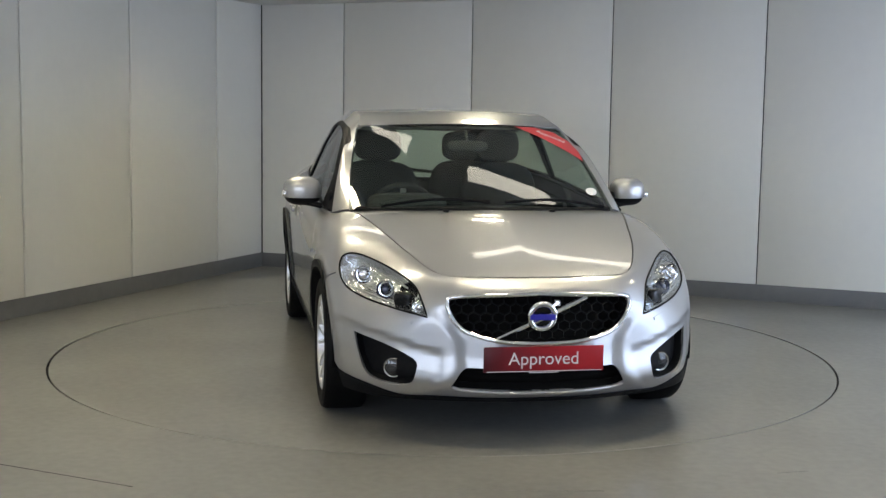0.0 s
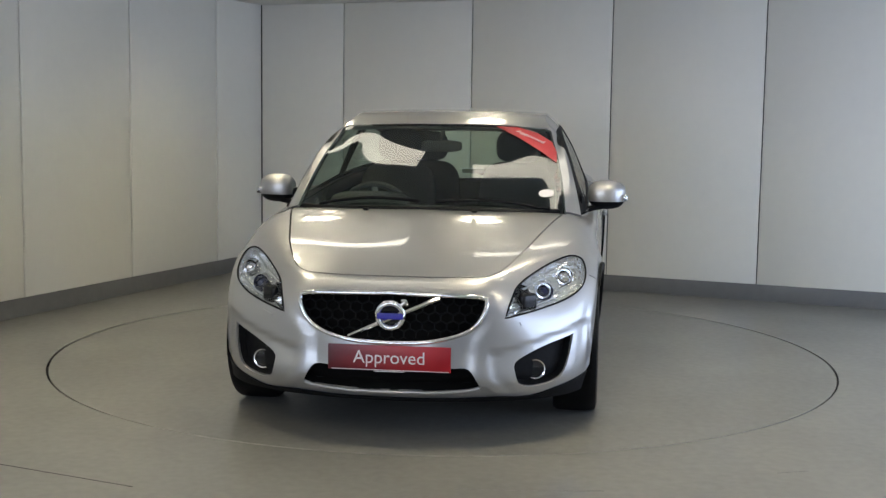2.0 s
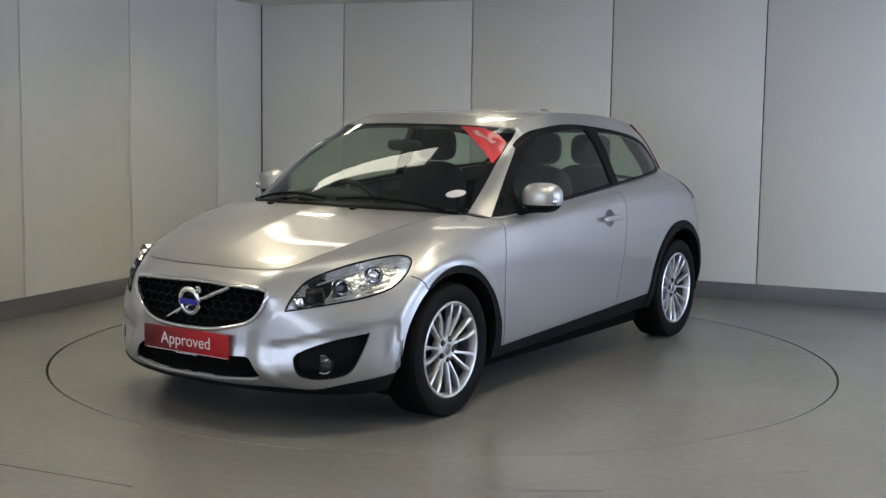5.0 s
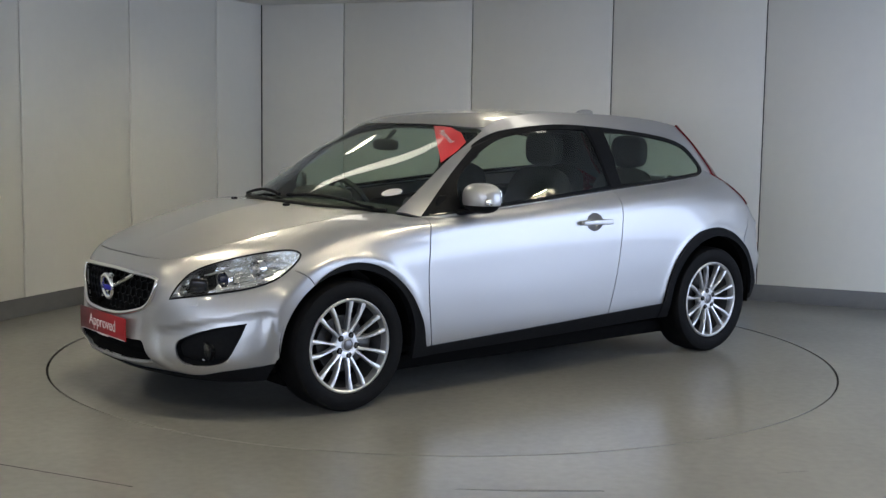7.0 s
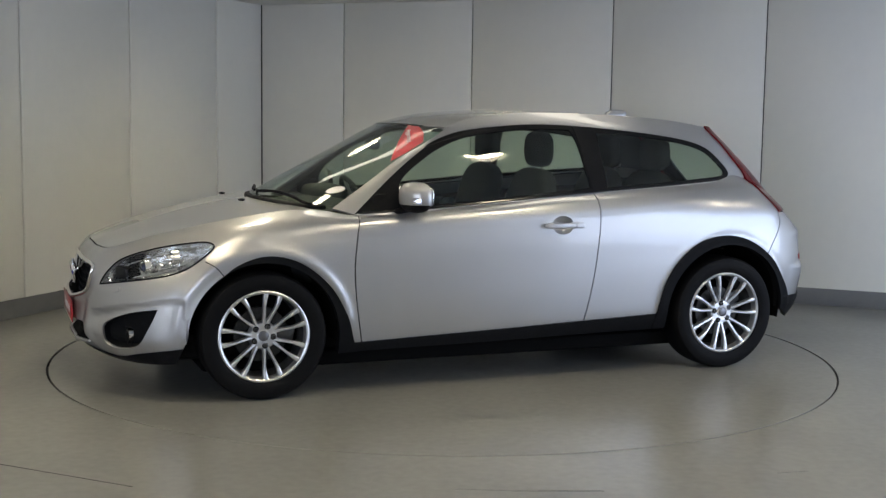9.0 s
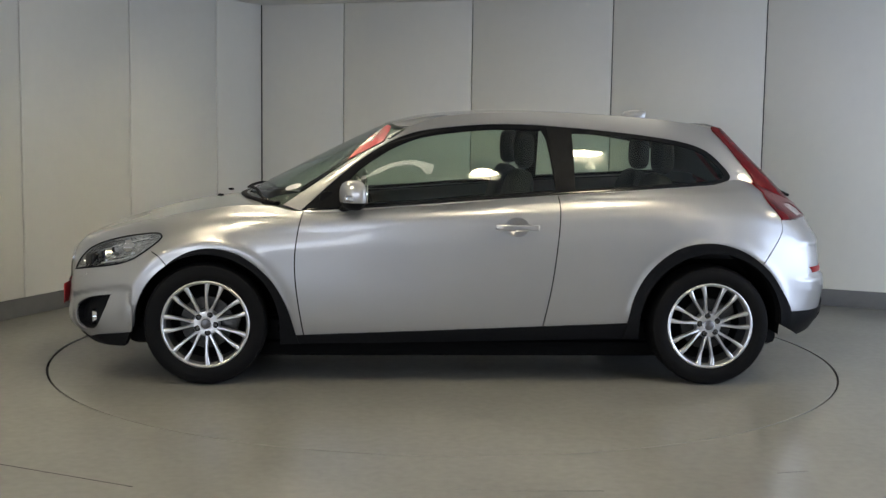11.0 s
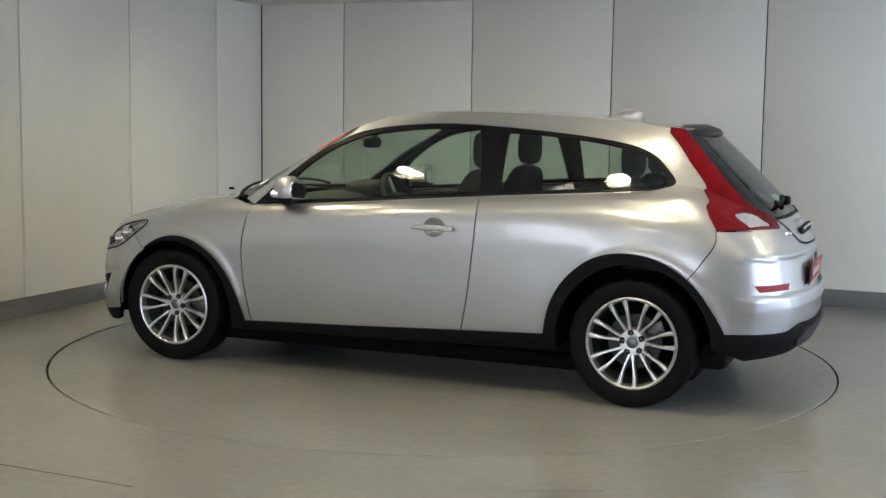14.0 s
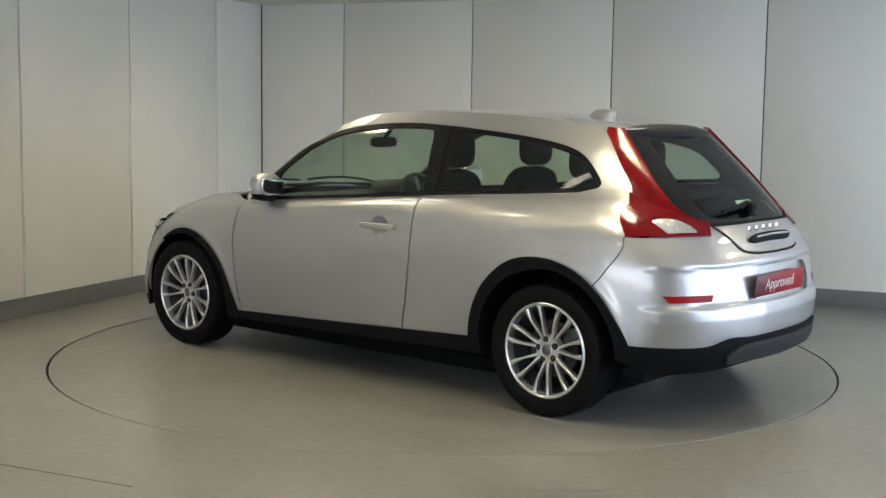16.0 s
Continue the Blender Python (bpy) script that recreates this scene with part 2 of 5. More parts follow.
edges = [BACK_V] + [2.28 - 1.19 * k for k in range(10)] + [FRONT_V]
for a, b in zip(edges, edges[1:]):
    room_box("panel", LEFT_U - 0.02, LEFT_U, b + J, a - J, SKIRT, CEIL, PANEL, wall_left, 0.002)
    if a < 2.9:
        room_box("joint_strip", LEFT_U - 0.004, LEFT_U + 0.003, a + 0.006, a + 0.022, SKIRT, CEIL, PANEL, wall_left, 0.001)
for name, dims in (("baseboard_back", (LEFT_U, RIGHT_U, BACK_V - 0.008, BACK_V, 0.0, SKIRT)),
                   ("baseboard_left", (LEFT_U, LEFT_U + 0.008, FRONT_V, BACK_V - 0.008, 0.0, SKIRT))):
    tagged(room_box(name, *dims, SKIRTING, bevel=0.003), "grey vinyl skirting along the wall", "baseboard", kind="structure")
for name, dims in (("wall_front", (LEFT_U - 0.14, WIN_U0, FRONT_V - 0.14, FRONT_V, 0, CEIL)),
                   ("wall_front_far", (WIN_U1, RIGHT_U + 0.14, FRONT_V - 0.14, FRONT_V, 0, CEIL)),
                   ("wall_front_sill", (WIN_U0, WIN_U1, FRONT_V - 0.14, FRONT_V, 0, WIN_Z0)),
                   ("wall_front_lintel", (WIN_U0, WIN_U1, FRONT_V - 0.14, FRONT_V, WIN_Z1, CEIL)),
                   ("wall_right", (RIGHT_U, RIGHT_U + 0.14, FRONT_V, DOOR_V0, 0, CEIL)),
                   ("wall_right_far", (RIGHT_U, RIGHT_U + 0.14, DOOR_V1, BACK_V, 0, CEIL)),
                   ("wall_right_lintel", (RIGHT_U, RIGHT_U + 0.14, DOOR_V0, DOOR_V1, DOOR_H, CEIL))):
    tagged(room_box(name, *dims, PANEL), "plain white showroom wall", "wall", kind="structure")
tagged(room_box("ceiling", LEFT_U - 0.14, RIGHT_U + 0.14, FRONT_V - 0.14, BACK_V + 0.14, CEIL, CEIL + 0.1, CEILING),
       "plain pale showroom ceiling", "ceiling", kind="structure")


# ---- ceiling lights, some of them added fill ----
LAMP_WARM = (1.0, 0.90, 0.66)
LAMP_GLOW = material("lamp_glow", (0.9, 0.9, 0.88), 0.5, emit=LAMP_WARM, strength=53.0)
LAMP_RIM = material("lamp_rim", (0.7, 0.7, 0.7), 0.35)


STRIP_GLOW = material("strip_glow", (0.9, 0.9, 0.88), 0.5, emit=(1.0, 0.95, 0.82), strength=4.2)


def downlight(u, v, r=0.15):
    ob = new("ceiling_or_fill_light")
    ob.matrix_basis = pose(u, v, CEIL)
    # the rim is lengthened downwards to keep light off the upper walls
    part("shade", lathe_bm([(r + 0.012, 0), (r + 0.012, -0.13), (r + 0.006, -0.134), (r, -0.13), (r, 0)], 32, "Z"), LAMP_RIM, ob)
    part("diffuser", lathe_bm([(0, -0.035), (r - 0.003, -0.034), (r - 0.003, -0.02), (0, -0.02)], 32, "Z"), LAMP_GLOW, ob)
    return tagged(ob, "round white ceiling downlight, some of them added fill, with an added shade", "ceiling light", "ceiling downlights")


# only some are mirrored in the car; the last four are added fill
for x, y in ((1.15, -1.5), (-1.5, -1.75), (-1.3, -0.2), (-1.05, 1.6), (2.4, -3.2), (0.45, -2.15),
             (-0.6, -4.4), (1.6, -5.2), (-1.9, -6.0), (3.4, -0.9), (3.9, -5.0), (-2.9, -2.5), (-2.7, -4.3), (-4.0, -4.6), (0.3, 1.2)):
    downlight(x, y)


def strip_light(line, width=0.15):
    """A bent luminous panel under the ceiling."""
    ob = new("strip_light")
    ob.matrix_basis = pose(0, 0, CEIL)
    path = rounded(line, closed=False, step=0.08)
    for name, w, d, z, mat in (("frame", width + 0.03, -0.03, 0.0, LAMP_RIM), ("diffuser", width, -0.004, -0.0305, STRIP_GLOW)):
        part(name, prism_bm([tuple(p) for p in ribbon(path, w)], d), mat, ob, m=pose(0, 0, z))
    return tagged(ob, "long bent white luminous ceiling panel", "ceiling light", "luminous ceiling panels")


strip_light([(-1.45, 0.92), (-1.15, 0.72), (-0.72, 0.38), (-0.28, 0.12)])
strip_light([(0.22, -0.05), (0.75, -0.02), (1.1, 0.02), (1.55, -0.1)])
strip_light([(-1.0, -2.2), (-0.5, -2.15), (0.0, -2.15)], 0.11)
tagged(mesh_object("floor_joint", prism_bm([(-3.6, -1.622), (-1.159, -2.724), (-1.159, -2.728), (-3.6, -1.626)], 0.0012), DARK, smooth=False),
       "thin dark crack in the painted floor", "floor joint", kind="structure")


for pts, w in (([(0.05, -2.69), (0.28, -2.705), (0.62, -2.69)], 0.006), ([(1.35, -2.42), (1.48, -2.385)], 0.006), ([(2.02, -2.56), (2.06, -2.565)], 0.012), ([(-1.42, -2.98), (-1.36, -2.99)], 0.01),
               ([(-0.3, -2.9), (0.1, -2.93)], 0.004), ([(1.0, -2.95), (1.25, -2.9)], 0.004)):
    tagged(mesh_object("floor_scratch", prism_bm([tuple(p) for p in ribbon(np.array(pts), w)], 0.0008), SCUFF, smooth=False),
           "short dark scuff on the painted floor", "floor mark", "floor scuffs", kind="structure")


# ---- smooth sheets from a few ruling curves ----
from mathutils.geometry import delaunay_2d_cdt


def spline(knots, values, at):
    """Cubic through values (n, ...) given at knots; three-point tangents."""
    k, v = np.asarray(knots, float), np.asarray(values, float)
    h = np.diff(k)
    d = np.diff(v, axis=0) / h.reshape(-1, *([1] * (v.ndim - 1)))
    m = np.empty_like(v)
    w = (h[1:] / (h[1:] + h[:-1])).reshape(-1, *([1] * (v.ndim - 1)))
    m[1:-1] = w * d[:-1] + (1 - w) * d[1:]
    m[0], m[-1] = d[0] * 1.5 - m[1] * 0.5, d[-1] * 1.5 - m[-2] * 0.5
    i = np.clip(np.searchsorted(k, at, side="right") - 1, 0, len(k) - 2)
    t = ((at - k[i]) / h[i]).reshape(-1, *([1] * (v.ndim - 1)))
    hh = h[i].reshape(-1, *([1] * (v.ndim - 1)))
    return ((2 * t**3 - 3 * t**2 + 1) * v[i] + (t**3 - 2 * t**2 + t) * hh * m[i]
            + (-2 * t**3 + 3 * t**2) * v[i + 1] + (t**3 - t**2) * hh * m[i + 1])


def mirror_ends(net, left, right):
    """Adds mirrored stations beyond the centre line, so that the surface crosses it squarely."""
    flip = np.array([1, -1, 1.0])
    a = [net[:, 1:3][:, ::-1] * flip] if left else []
    b = [net[:, -3:-1][:, ::-1] * flip] if right else []
    return np.concatenate(a + [net] + b, axis=1)


class Sheet:
    """A smooth surface through rows of curve points; u runs along the rows and v across them, both in metres."""

    def __init__(self, rows, nu=420, nv=130, left=True, right=True, rounds=6):
        net = np.array(rows, float)
        K, n = net.shape[0], net.shape[1]
        ext = mirror_ends(net, left, right)
        ku = np.concatenate([[0], np.cumsum(np.linalg.norm(np.diff(ext, axis=1), axis=2).mean(0))])
        kv = np.concatenate([[0], np.cumsum(np.linalg.norm(np.diff(net, axis=0), axis=2).mean(1))])
        j0 = 2 if left else 0
        ku = ku - ku[j0]
        self.U, self.V = ku[j0 + n - 1], kv[-1]
        self.u, self.v = np.linspace(0, self.U, nu), np.linspace(0, self.V, nv)
        a = np.stack([spline(ku, ext[k], self.u) for k in range(K)])
        g = spline(kv, a, self.v)
        flip = np.array([1, -1, 1.0])
        for _ in range(rounds):
            gl = g[:, 1:2] * flip if left else 2 * g[:, :1] - g[:, 1:2]
            gr = g[:, -2:-1] * flip if right else 2 * g[:, -1:] - g[:, -2:-1]
            e = np.concatenate([gl, g, gr], axis=1)
            g = 0.25 * e[:, :-2] + 0.5 * e[:, 1:-1] + 0.25 * e[:, 2:]
            e = np.concatenate([2 * g[:1] - g[1:2], g, 2 * g[-1:] - g[-2:-1]], axis=0)
            g = 0.25 * e[:-2] + 0.5 * e[1:-1] + 0.25 * e[2:]
        self.g = g
        self.ends = (left, right)
        self.shade()

    def shade(self):
        gu, gv = np.gradient(self.g, self.u, axis=1), np.gradient(self.g, self.v, axis=0)
        if self.ends[0]:
            gu[:, 0] *= (0, 1, 0)
        if self.ends[1]:
            gu[:, -1] *= (0, 1, 0)
        nrm = np.cross(gu, gv)
        self.n = nrm / np.linalg.norm(nrm, axis=2, keepdims=True)
        mid = self.g.reshape(-1, 3).mean(0) * (1, 0, 1)
        if ((self.g - mid) * self.n).sum() < 0:
            self.n = -self.n

    def sculpt(self, height):
        """Raises the sheet by height(x, y, z), in metres."""
        x, y, z = self.g[..., 0], self.g[..., 1], self.g[..., 2]
        self.g = self.g + height(x, y, z)[..., None] * self.n
        self.shade()

    def near(self, pts):
        """The (u, v) nearest to points in space."""
        flat = self.g.reshape(-1, 3)
        uu, vv = np.meshgrid(self.u, self.v)
        cand = np.stack([uu.ravel(), vv.ravel()], 1)
        out = []
        for p in np.asarray(pts, float):
            q = cand[((flat - p) ** 2).sum(1).argmin()].copy()
            for _ in range(4):
                f = self.at([q])[0] - p
                e = 2e-3
                J = np.stack([(self.at([q + (e, 0)])[0] - self.at([q - (e, 0)])[0]) / (2 * e),
                              (self.at([q + (0, e)])[0] - self.at([q - (0, e)])[0]) / (2 * e)], 1)
                q = np.clip(q - np.clip(np.linalg.lstsq(J, f, rcond=1e-3)[0], -.02, .02), (0, 0), (self.U, self.V))
            out.append(q)
        return np.array(out)

    def square_centre(self):
        """Makes the sheet cross the car's middle plane squarely at v = 0."""
        self.n[0] *= (1, 0, 1)
        self.n[0] /= np.linalg.norm(self.n[0], axis=1, keepdims=True)
        self.g[0, :, 1] = 0
        return self

    def _get(self, grid, uv):
        uv = np.asarray(uv, float)
        a = np.clip(uv[:, 0] / self.U, 0, 1) * (len(self.u) - 1)
        b = np.clip(uv[:, 1] / self.V, 0, 1) * (len(self.v) - 1)
        i, j = np.minimum(a.astype(int), len(self.u) - 2), np.minimum(b.astype(int), len(self.v) - 2)
        s, t = (a - i)[:, None], (b - j)[:, None]
        return ((grid[j, i] * (1 - s) + grid[j, i + 1] * s) * (1 - t) + (grid[j + 1, i] * (1 - s) + grid[j + 1, i + 1] * s) * t)

    def at(self, uv, lift=0.0):
        return self._get(self.g, uv) + lift * self.normal(uv)

    def normal(self, uv):
        n = self._get(self.n, uv)
        return n / np.linalg.norm(n, axis=1, keepdims=True)

    def find(self, pts, axes, keep=None):
        """The (u, v) at which two of the coordinates take the given values; keep limits the search."""
        ix = ["xyz".index(c) for c in axes]
        flat = self.g.reshape(-1, 3)
        ok = np.ones(len(flat), bool) if keep is None else keep(flat)
        uu, vv = np.meshgrid(self.u, self.v)
        cand = np.stack([uu.ravel(), vv.ravel()], 1)[ok]
        sel = flat[ok][:, ix]
        out = []
        for p in pts:
            q = cand[((sel - p) ** 2).sum(1).argmin()].copy()
            for _ in range(6):
                f = self.at([q])[0][ix] - p
                e = 2e-3
                J = np.stack([(self.at([q + (e, 0)])[0][ix] - self.at([q - (e, 0)])[0][ix]) / (2 * e),
                              (self.at([q + (0, e)])[0][ix] - self.at([q - (0, e)])[0][ix]) / (2 * e)], 1)
                step = np.linalg.lstsq(J, f, rcond=1e-3)[0]
                q = q - np.clip(step, -0.03, 0.03)
                q = np.clip(q, (0, 0), (self.U, self.V))
            out.append(q)
        return np.array(out)


def inside(poly, pts):
    x, y = pts[:, 0], pts[:, 1]
    r = np.zeros(len(pts), bool)
    for a, b in zip(poly, np.roll(poly, -1, axis=0)):
        c = (a[1] > y) != (b[1] > y)
        r ^= c & (x < (b[0] - a[0]) * (y - a[1]) / (b[1] - a[1] + 1e-15) + a[0])
    return r


def carve(sheet, outlines, rest, cell=0.017):
    """Cuts a sheet along outlines [(name, polygon in u, v)]; the first that holds a triangle names it, else rest(centre).
    Returns {name: (uv, triangles)}."""
    verts, cons = [], []
    fence = []
    for _, poly in outlines:
        i0 = len(verts)
        poly = np.clip(poly, (0, 0), (sheet.U, sheet.V))
        verts += [tuple(p) for p in poly]
        cons += [(i0 + i, i0 + (i + 1) % len(poly)) for i in range(len(poly))]
        fence.append(poly)
    fence = np.concatenate(fence) if fence else np.zeros((0, 2))
    nu, nv = max(4, int(sheet.U / cell)), max(4, int(sheet.V / cell))
    gx, gy = np.meshgrid(np.linspace(0, sheet.U, nu), np.linspace(0, sheet.V, nv))
    grid = np.stack([gx.ravel(), gy.ravel()], 1)
    if len(fence):
        near = np.array([((fence - g) ** 2).sum(1).min() for g in grid])
        edge = (grid[:, 0] < 1e-6) | (grid[:, 0] > sheet.U - 1e-6) | (grid[:, 1] < 1e-6) | (grid[:, 1] > sheet.V - 1e-6)
        grid = grid[(near > (cell * 0.3) ** 2) | edge]
    verts += [tuple(g) for g in grid]
    vs, _, fs, *_ = delaunay_2d_cdt([Vector(v) for v in verts], cons, [], 0, 1e-5)
    uv = np.array([(v.x, v.y) for v in vs])
    tri = np.array([f for f in fs if len(f) == 3])
    c = uv[tri].mean(1)
    e1, e2 = uv[tri[:, 1]] - uv[tri[:, 0]], uv[tri[:, 2]] - uv[tri[:, 0]]
    big = abs(e1[:, 0] * e2[:, 1] - e1[:, 1] * e2[:, 0]) > 1e-9
    names = np.array(["" for _ in c], dtype=object)
    for name, poly in outlines:
        hit = inside(np.clip(poly, (0, 0), (sheet.U, sheet.V)), c) & (names == "")
        names[hit] = name
    pos = sheet.at(c)
    for i in np.where(names == "")[0]:
        names[i] = rest(pos[i])
    return {n: (uv, tri[(names == n) & big]) for n in set(names)}


def sheet_part(name, sheet, piece, mat, parent, lift=0.0, rim=0.012, sides=(1,), label="", shape=None):
    """One part out of a carved piece: lifted off the sheet, with an edge turned inwards; sides: 1 as built, -1 mirrored."""
    uv, tri = piece
    used, inv = np.unique(tri, return_inverse=True)
    tri = inv.reshape(-1, 3)
    uv = uv[used]
    nrm = sheet.normal(uv)
    depth = lift if shape is None else shape(uv)
    pos = sheet.at(uv) + (depth * nrm if np.isscalar(depth) else depth[:, None] * nrm)
    fn = np.cross(pos[tri[:, 1]] - pos[tri[:, 0]], pos[tri[:, 2]] - pos[tri[:, 0]])
    flip = (fn * nrm[tri[:, 0]]).sum(1) < 0
    tri[flip] = tri[flip][:, ::-1]
    if shape is not None:
        fn[flip] *= -1
        own = np.zeros_like(pos)
        for k in range(3):
            np.add.at(own, tri[:, k], fn)
        nrm = own / (np.linalg.norm(own, axis=1, keepdims=True) + 1e-12)
    count = {}
    for t in tri:
        for a, b in ((t[0], t[1]), (t[1], t[2]), (t[2], t[0])):
            count[(a, b)] = count.get((a, b), 0) + 1
    border = [e for e in count if (e[1], e[0]) not in count and not (abs(pos[e[0], 1]) < 1e-4 and abs(pos[e[1], 1]) < 1e-4)]
    V, F, N = [], [], []
    for side in sides:
        base = len(V)
        m = np.array([1, side, 1.0])
        V += [tuple(p) for p in pos * m]
        mn = nrm * m
        for t in tri:
            t = t if side > 0 else t[::-1]
            F.append(tuple(base + t))
            N += [mn[k] for k in t]
        if rim:
            for a, b in border:
                i = len(V)
                quad = [pos[a], pos[a] - rim * nrm[a], pos[b] - rim * nrm[b], pos[b]]
                quad = [q * m for q in (quad if side > 0 else quad[::-1])]
                V += [tuple(q) for q in quad]
                F.append((i, i + 1, i + 2, i + 3))
                f = np.cross(quad[1] - quad[0], quad[2] - quad[0])
                f = f / (np.linalg.norm(f) + 1e-12)
                N += [f] * 4
    me = bpy.data.meshes.new(name)
    me.from_pydata(V, [], F)
    me.shade_smooth()
    me.normals_split_custom_set([tuple(x) for x in N])
    me.materials.append(mat)
    ob = new(name, me)
    ob.parent = parent
    if label:
        ob["label"] = label
    return ob


# ---- the car: x forwards, y to its left, z up, the middle between the axles at the origin ----
car = tagged(new("car"), "silver three-door hatchback with dark plastic cladding, on the turntable", "car")

# lower body: plan curves from the front's middle round the left side to the rear's middle, bottom to top
SIDE_X = (1.32, 0.84, 0.2, -0.45, -0.9, -1.32)


def level(front, ys, zs, rear, first=SIDE_X[0]):
    return list(front) + [(x, y, z) for x, y, z in zip((first,) + SIDE_X[1:], ys, zs)] + list(rear)


LOWER = Sheet([
    level([(2.07, 0, .185), (2.05, .25, .185), (2.0, .45, .185), (1.92, .62, .185), (1.80, .76, .19), (1.66, .83, .20)],
          (.845, .835, .835, .84, .84, .85), (.205, .215, .225, .24, .25, .25),
          [(-1.68, .83, .255), (-1.83, .72, .255), (-1.985, .50, .265), (-2.04, .27, .28), (-2.055, 0, .28)]),
    level([(2.165, 0, .255), (2.15, .25, .255), (2.085, .46, .26), (1.985, .63, .265), (1.835, .775, .28), (1.665, .85, .30)],
          (.872, .855, .857, .86, .865, .878), (.30, .30, .30, .31, .32, .33),
          [(-1.69, .852, .34), (-1.87, .748, .335), (-2.02, .53, .345), (-2.08, .28, .36), (-2.095, 0, .36)]),
    level([(2.165, 0, .40), (2.15, .25, .40), (2.08, .45, .41), (1.985, .62, .42), (1.83, .77, .435), (1.665, .853, .45)],
          (.883, .872, .875, .876, .88, .888), (.45, .45, .45, .46, .47, .48),
          [(-1.695, .858, .49), (-1.885, .758, .48), (-2.03, .54, .47), (-2.09, .28, .47), (-2.105, 0, .47)]),
    level([(2.14, 0, .55), (2.13, .25, .55), (2.082, .43, .555), (1.965, .60, .56), (1.80, .75, .575), (1.645, .842, .60)],
          (.882, .879, .882, .885, .888, .89), (.60, .60, .61, .62, .63, .64),
          [(-1.70, .852, .64), (-1.89, .757, .62), (-2.015, .54, .60), (-2.075, .28, .60), (-2.09, 0, .60)]),
    level([(2.105, 0, .655), (2.098, .25, .652), (2.06, .41, .652), (1.92, .57, .665), (1.73, .715, .69), (1.58, .812, .72)],
          (.868, .876, .883, .887, .887, .882), (.73, .75, .77, .79, .81, .81),
          [(-1.705, .828, .80), (-1.87, .735, .775), (-1.99, .525, .755), (-2.045, .27, .76), (-2.06, 0, .77)]),
    level([(2.075, 0, .692), (2.068, .25, .692), (2.03, .41, .697), (1.85, .55, .748), (1.61, .672, .80), (1.43, .755, .832)],
          (.812, .846, .868, .872, .866, .842), (.852, .855, .875, .905, .935, .945),
          [(-1.67, .785, .925), (-1.81, .69, .88), (-1.945, .50, .85), (-1.995, .27, .85), (-2.01, 0, .85)], 1.20),
    level([(2.045, 0, .715), (2.038, .25, .717), (1.99, .42, .727), (1.76, .53, .80), (1.43, .615, .875), (1.22, .665, .912)],
          (.705, .775, .805, .797, .765, .70), (.920, .897, .935, .99, 1.018, 1.045),
          [(-1.56, .61, 1.07), (-1.77, .545, .985), (-1.895, .43, .93), (-1.935, .24, .925), (-1.94, 0, .925)], 1.02),
], 620, 190, rounds=16)



def lower_relief(x, y, z):
    """Flared arches, the ridge of the bumper's corners and the ledge above the rear valance."""
    d = 0 * x
    for cx, cz in ((1.315, .305), (-1.32, .325)):
        r = np.hypot(x - cx, z - cz)
        d += .007 * np.exp(-((r - .43) / .024) ** 2) * (y > .6) * np.clip((z - .3) / .1, 0, 1)
    shoulder = np.interp(-x, [-1.2, -.84, -.2, .45, .9, 1.32, 1.6], [.862, .866, .902, .957, .985, 1.008, 1.01])
    up = z - shoulder
    d += .009 * np.clip(1 - np.where(up > 0, up / .035, -up / .07), 0, 1) * (y > .55) * np.clip((1.2 - x) / .4, 0, 1) * np.clip((x + 1.66) / .12, 0, 1)
    ridge = np.interp(z, [.22, .30, .36, .46, .55, .60], [.46, .40, .385, .395, .465, .50])
    ease = lambda k: np.clip(k, 0, 1) ** 2 * (3 - 2 * np.clip(k, 0, 1))
    inner = ease((ridge - y) / .075) * np.clip((y - .18) / .14, 0, 1)
    d -= .013 * inner * (x > 1.8) * np.clip((z - .2) / .04, 0, 1) * np.clip((.60 - z) / .08, 0, 1)
    facet = np.interp(y, [.46, .62, .80], [.425, .468, .515])
    d -= .008 * ease((facet - z) / .03) * ease((y - ridge - .01) / .05) * (x > 1.7) * np.clip((z - .2) / .04, 0, 1)
    rear = np.clip((-1.78 - x) / .1, 0, 1)
    d += rear * .014 * np.clip((.575 - z) / .02, 0, 1) * np.clip((z - .40) / .1, 0, 1)
    d += rear * .012 * np.clip((z - .725) / .02, 0, 1) * np.clip((.80 - z) / .05, 0, 1)
    return d


LOWER.sculpt(lower_relief)

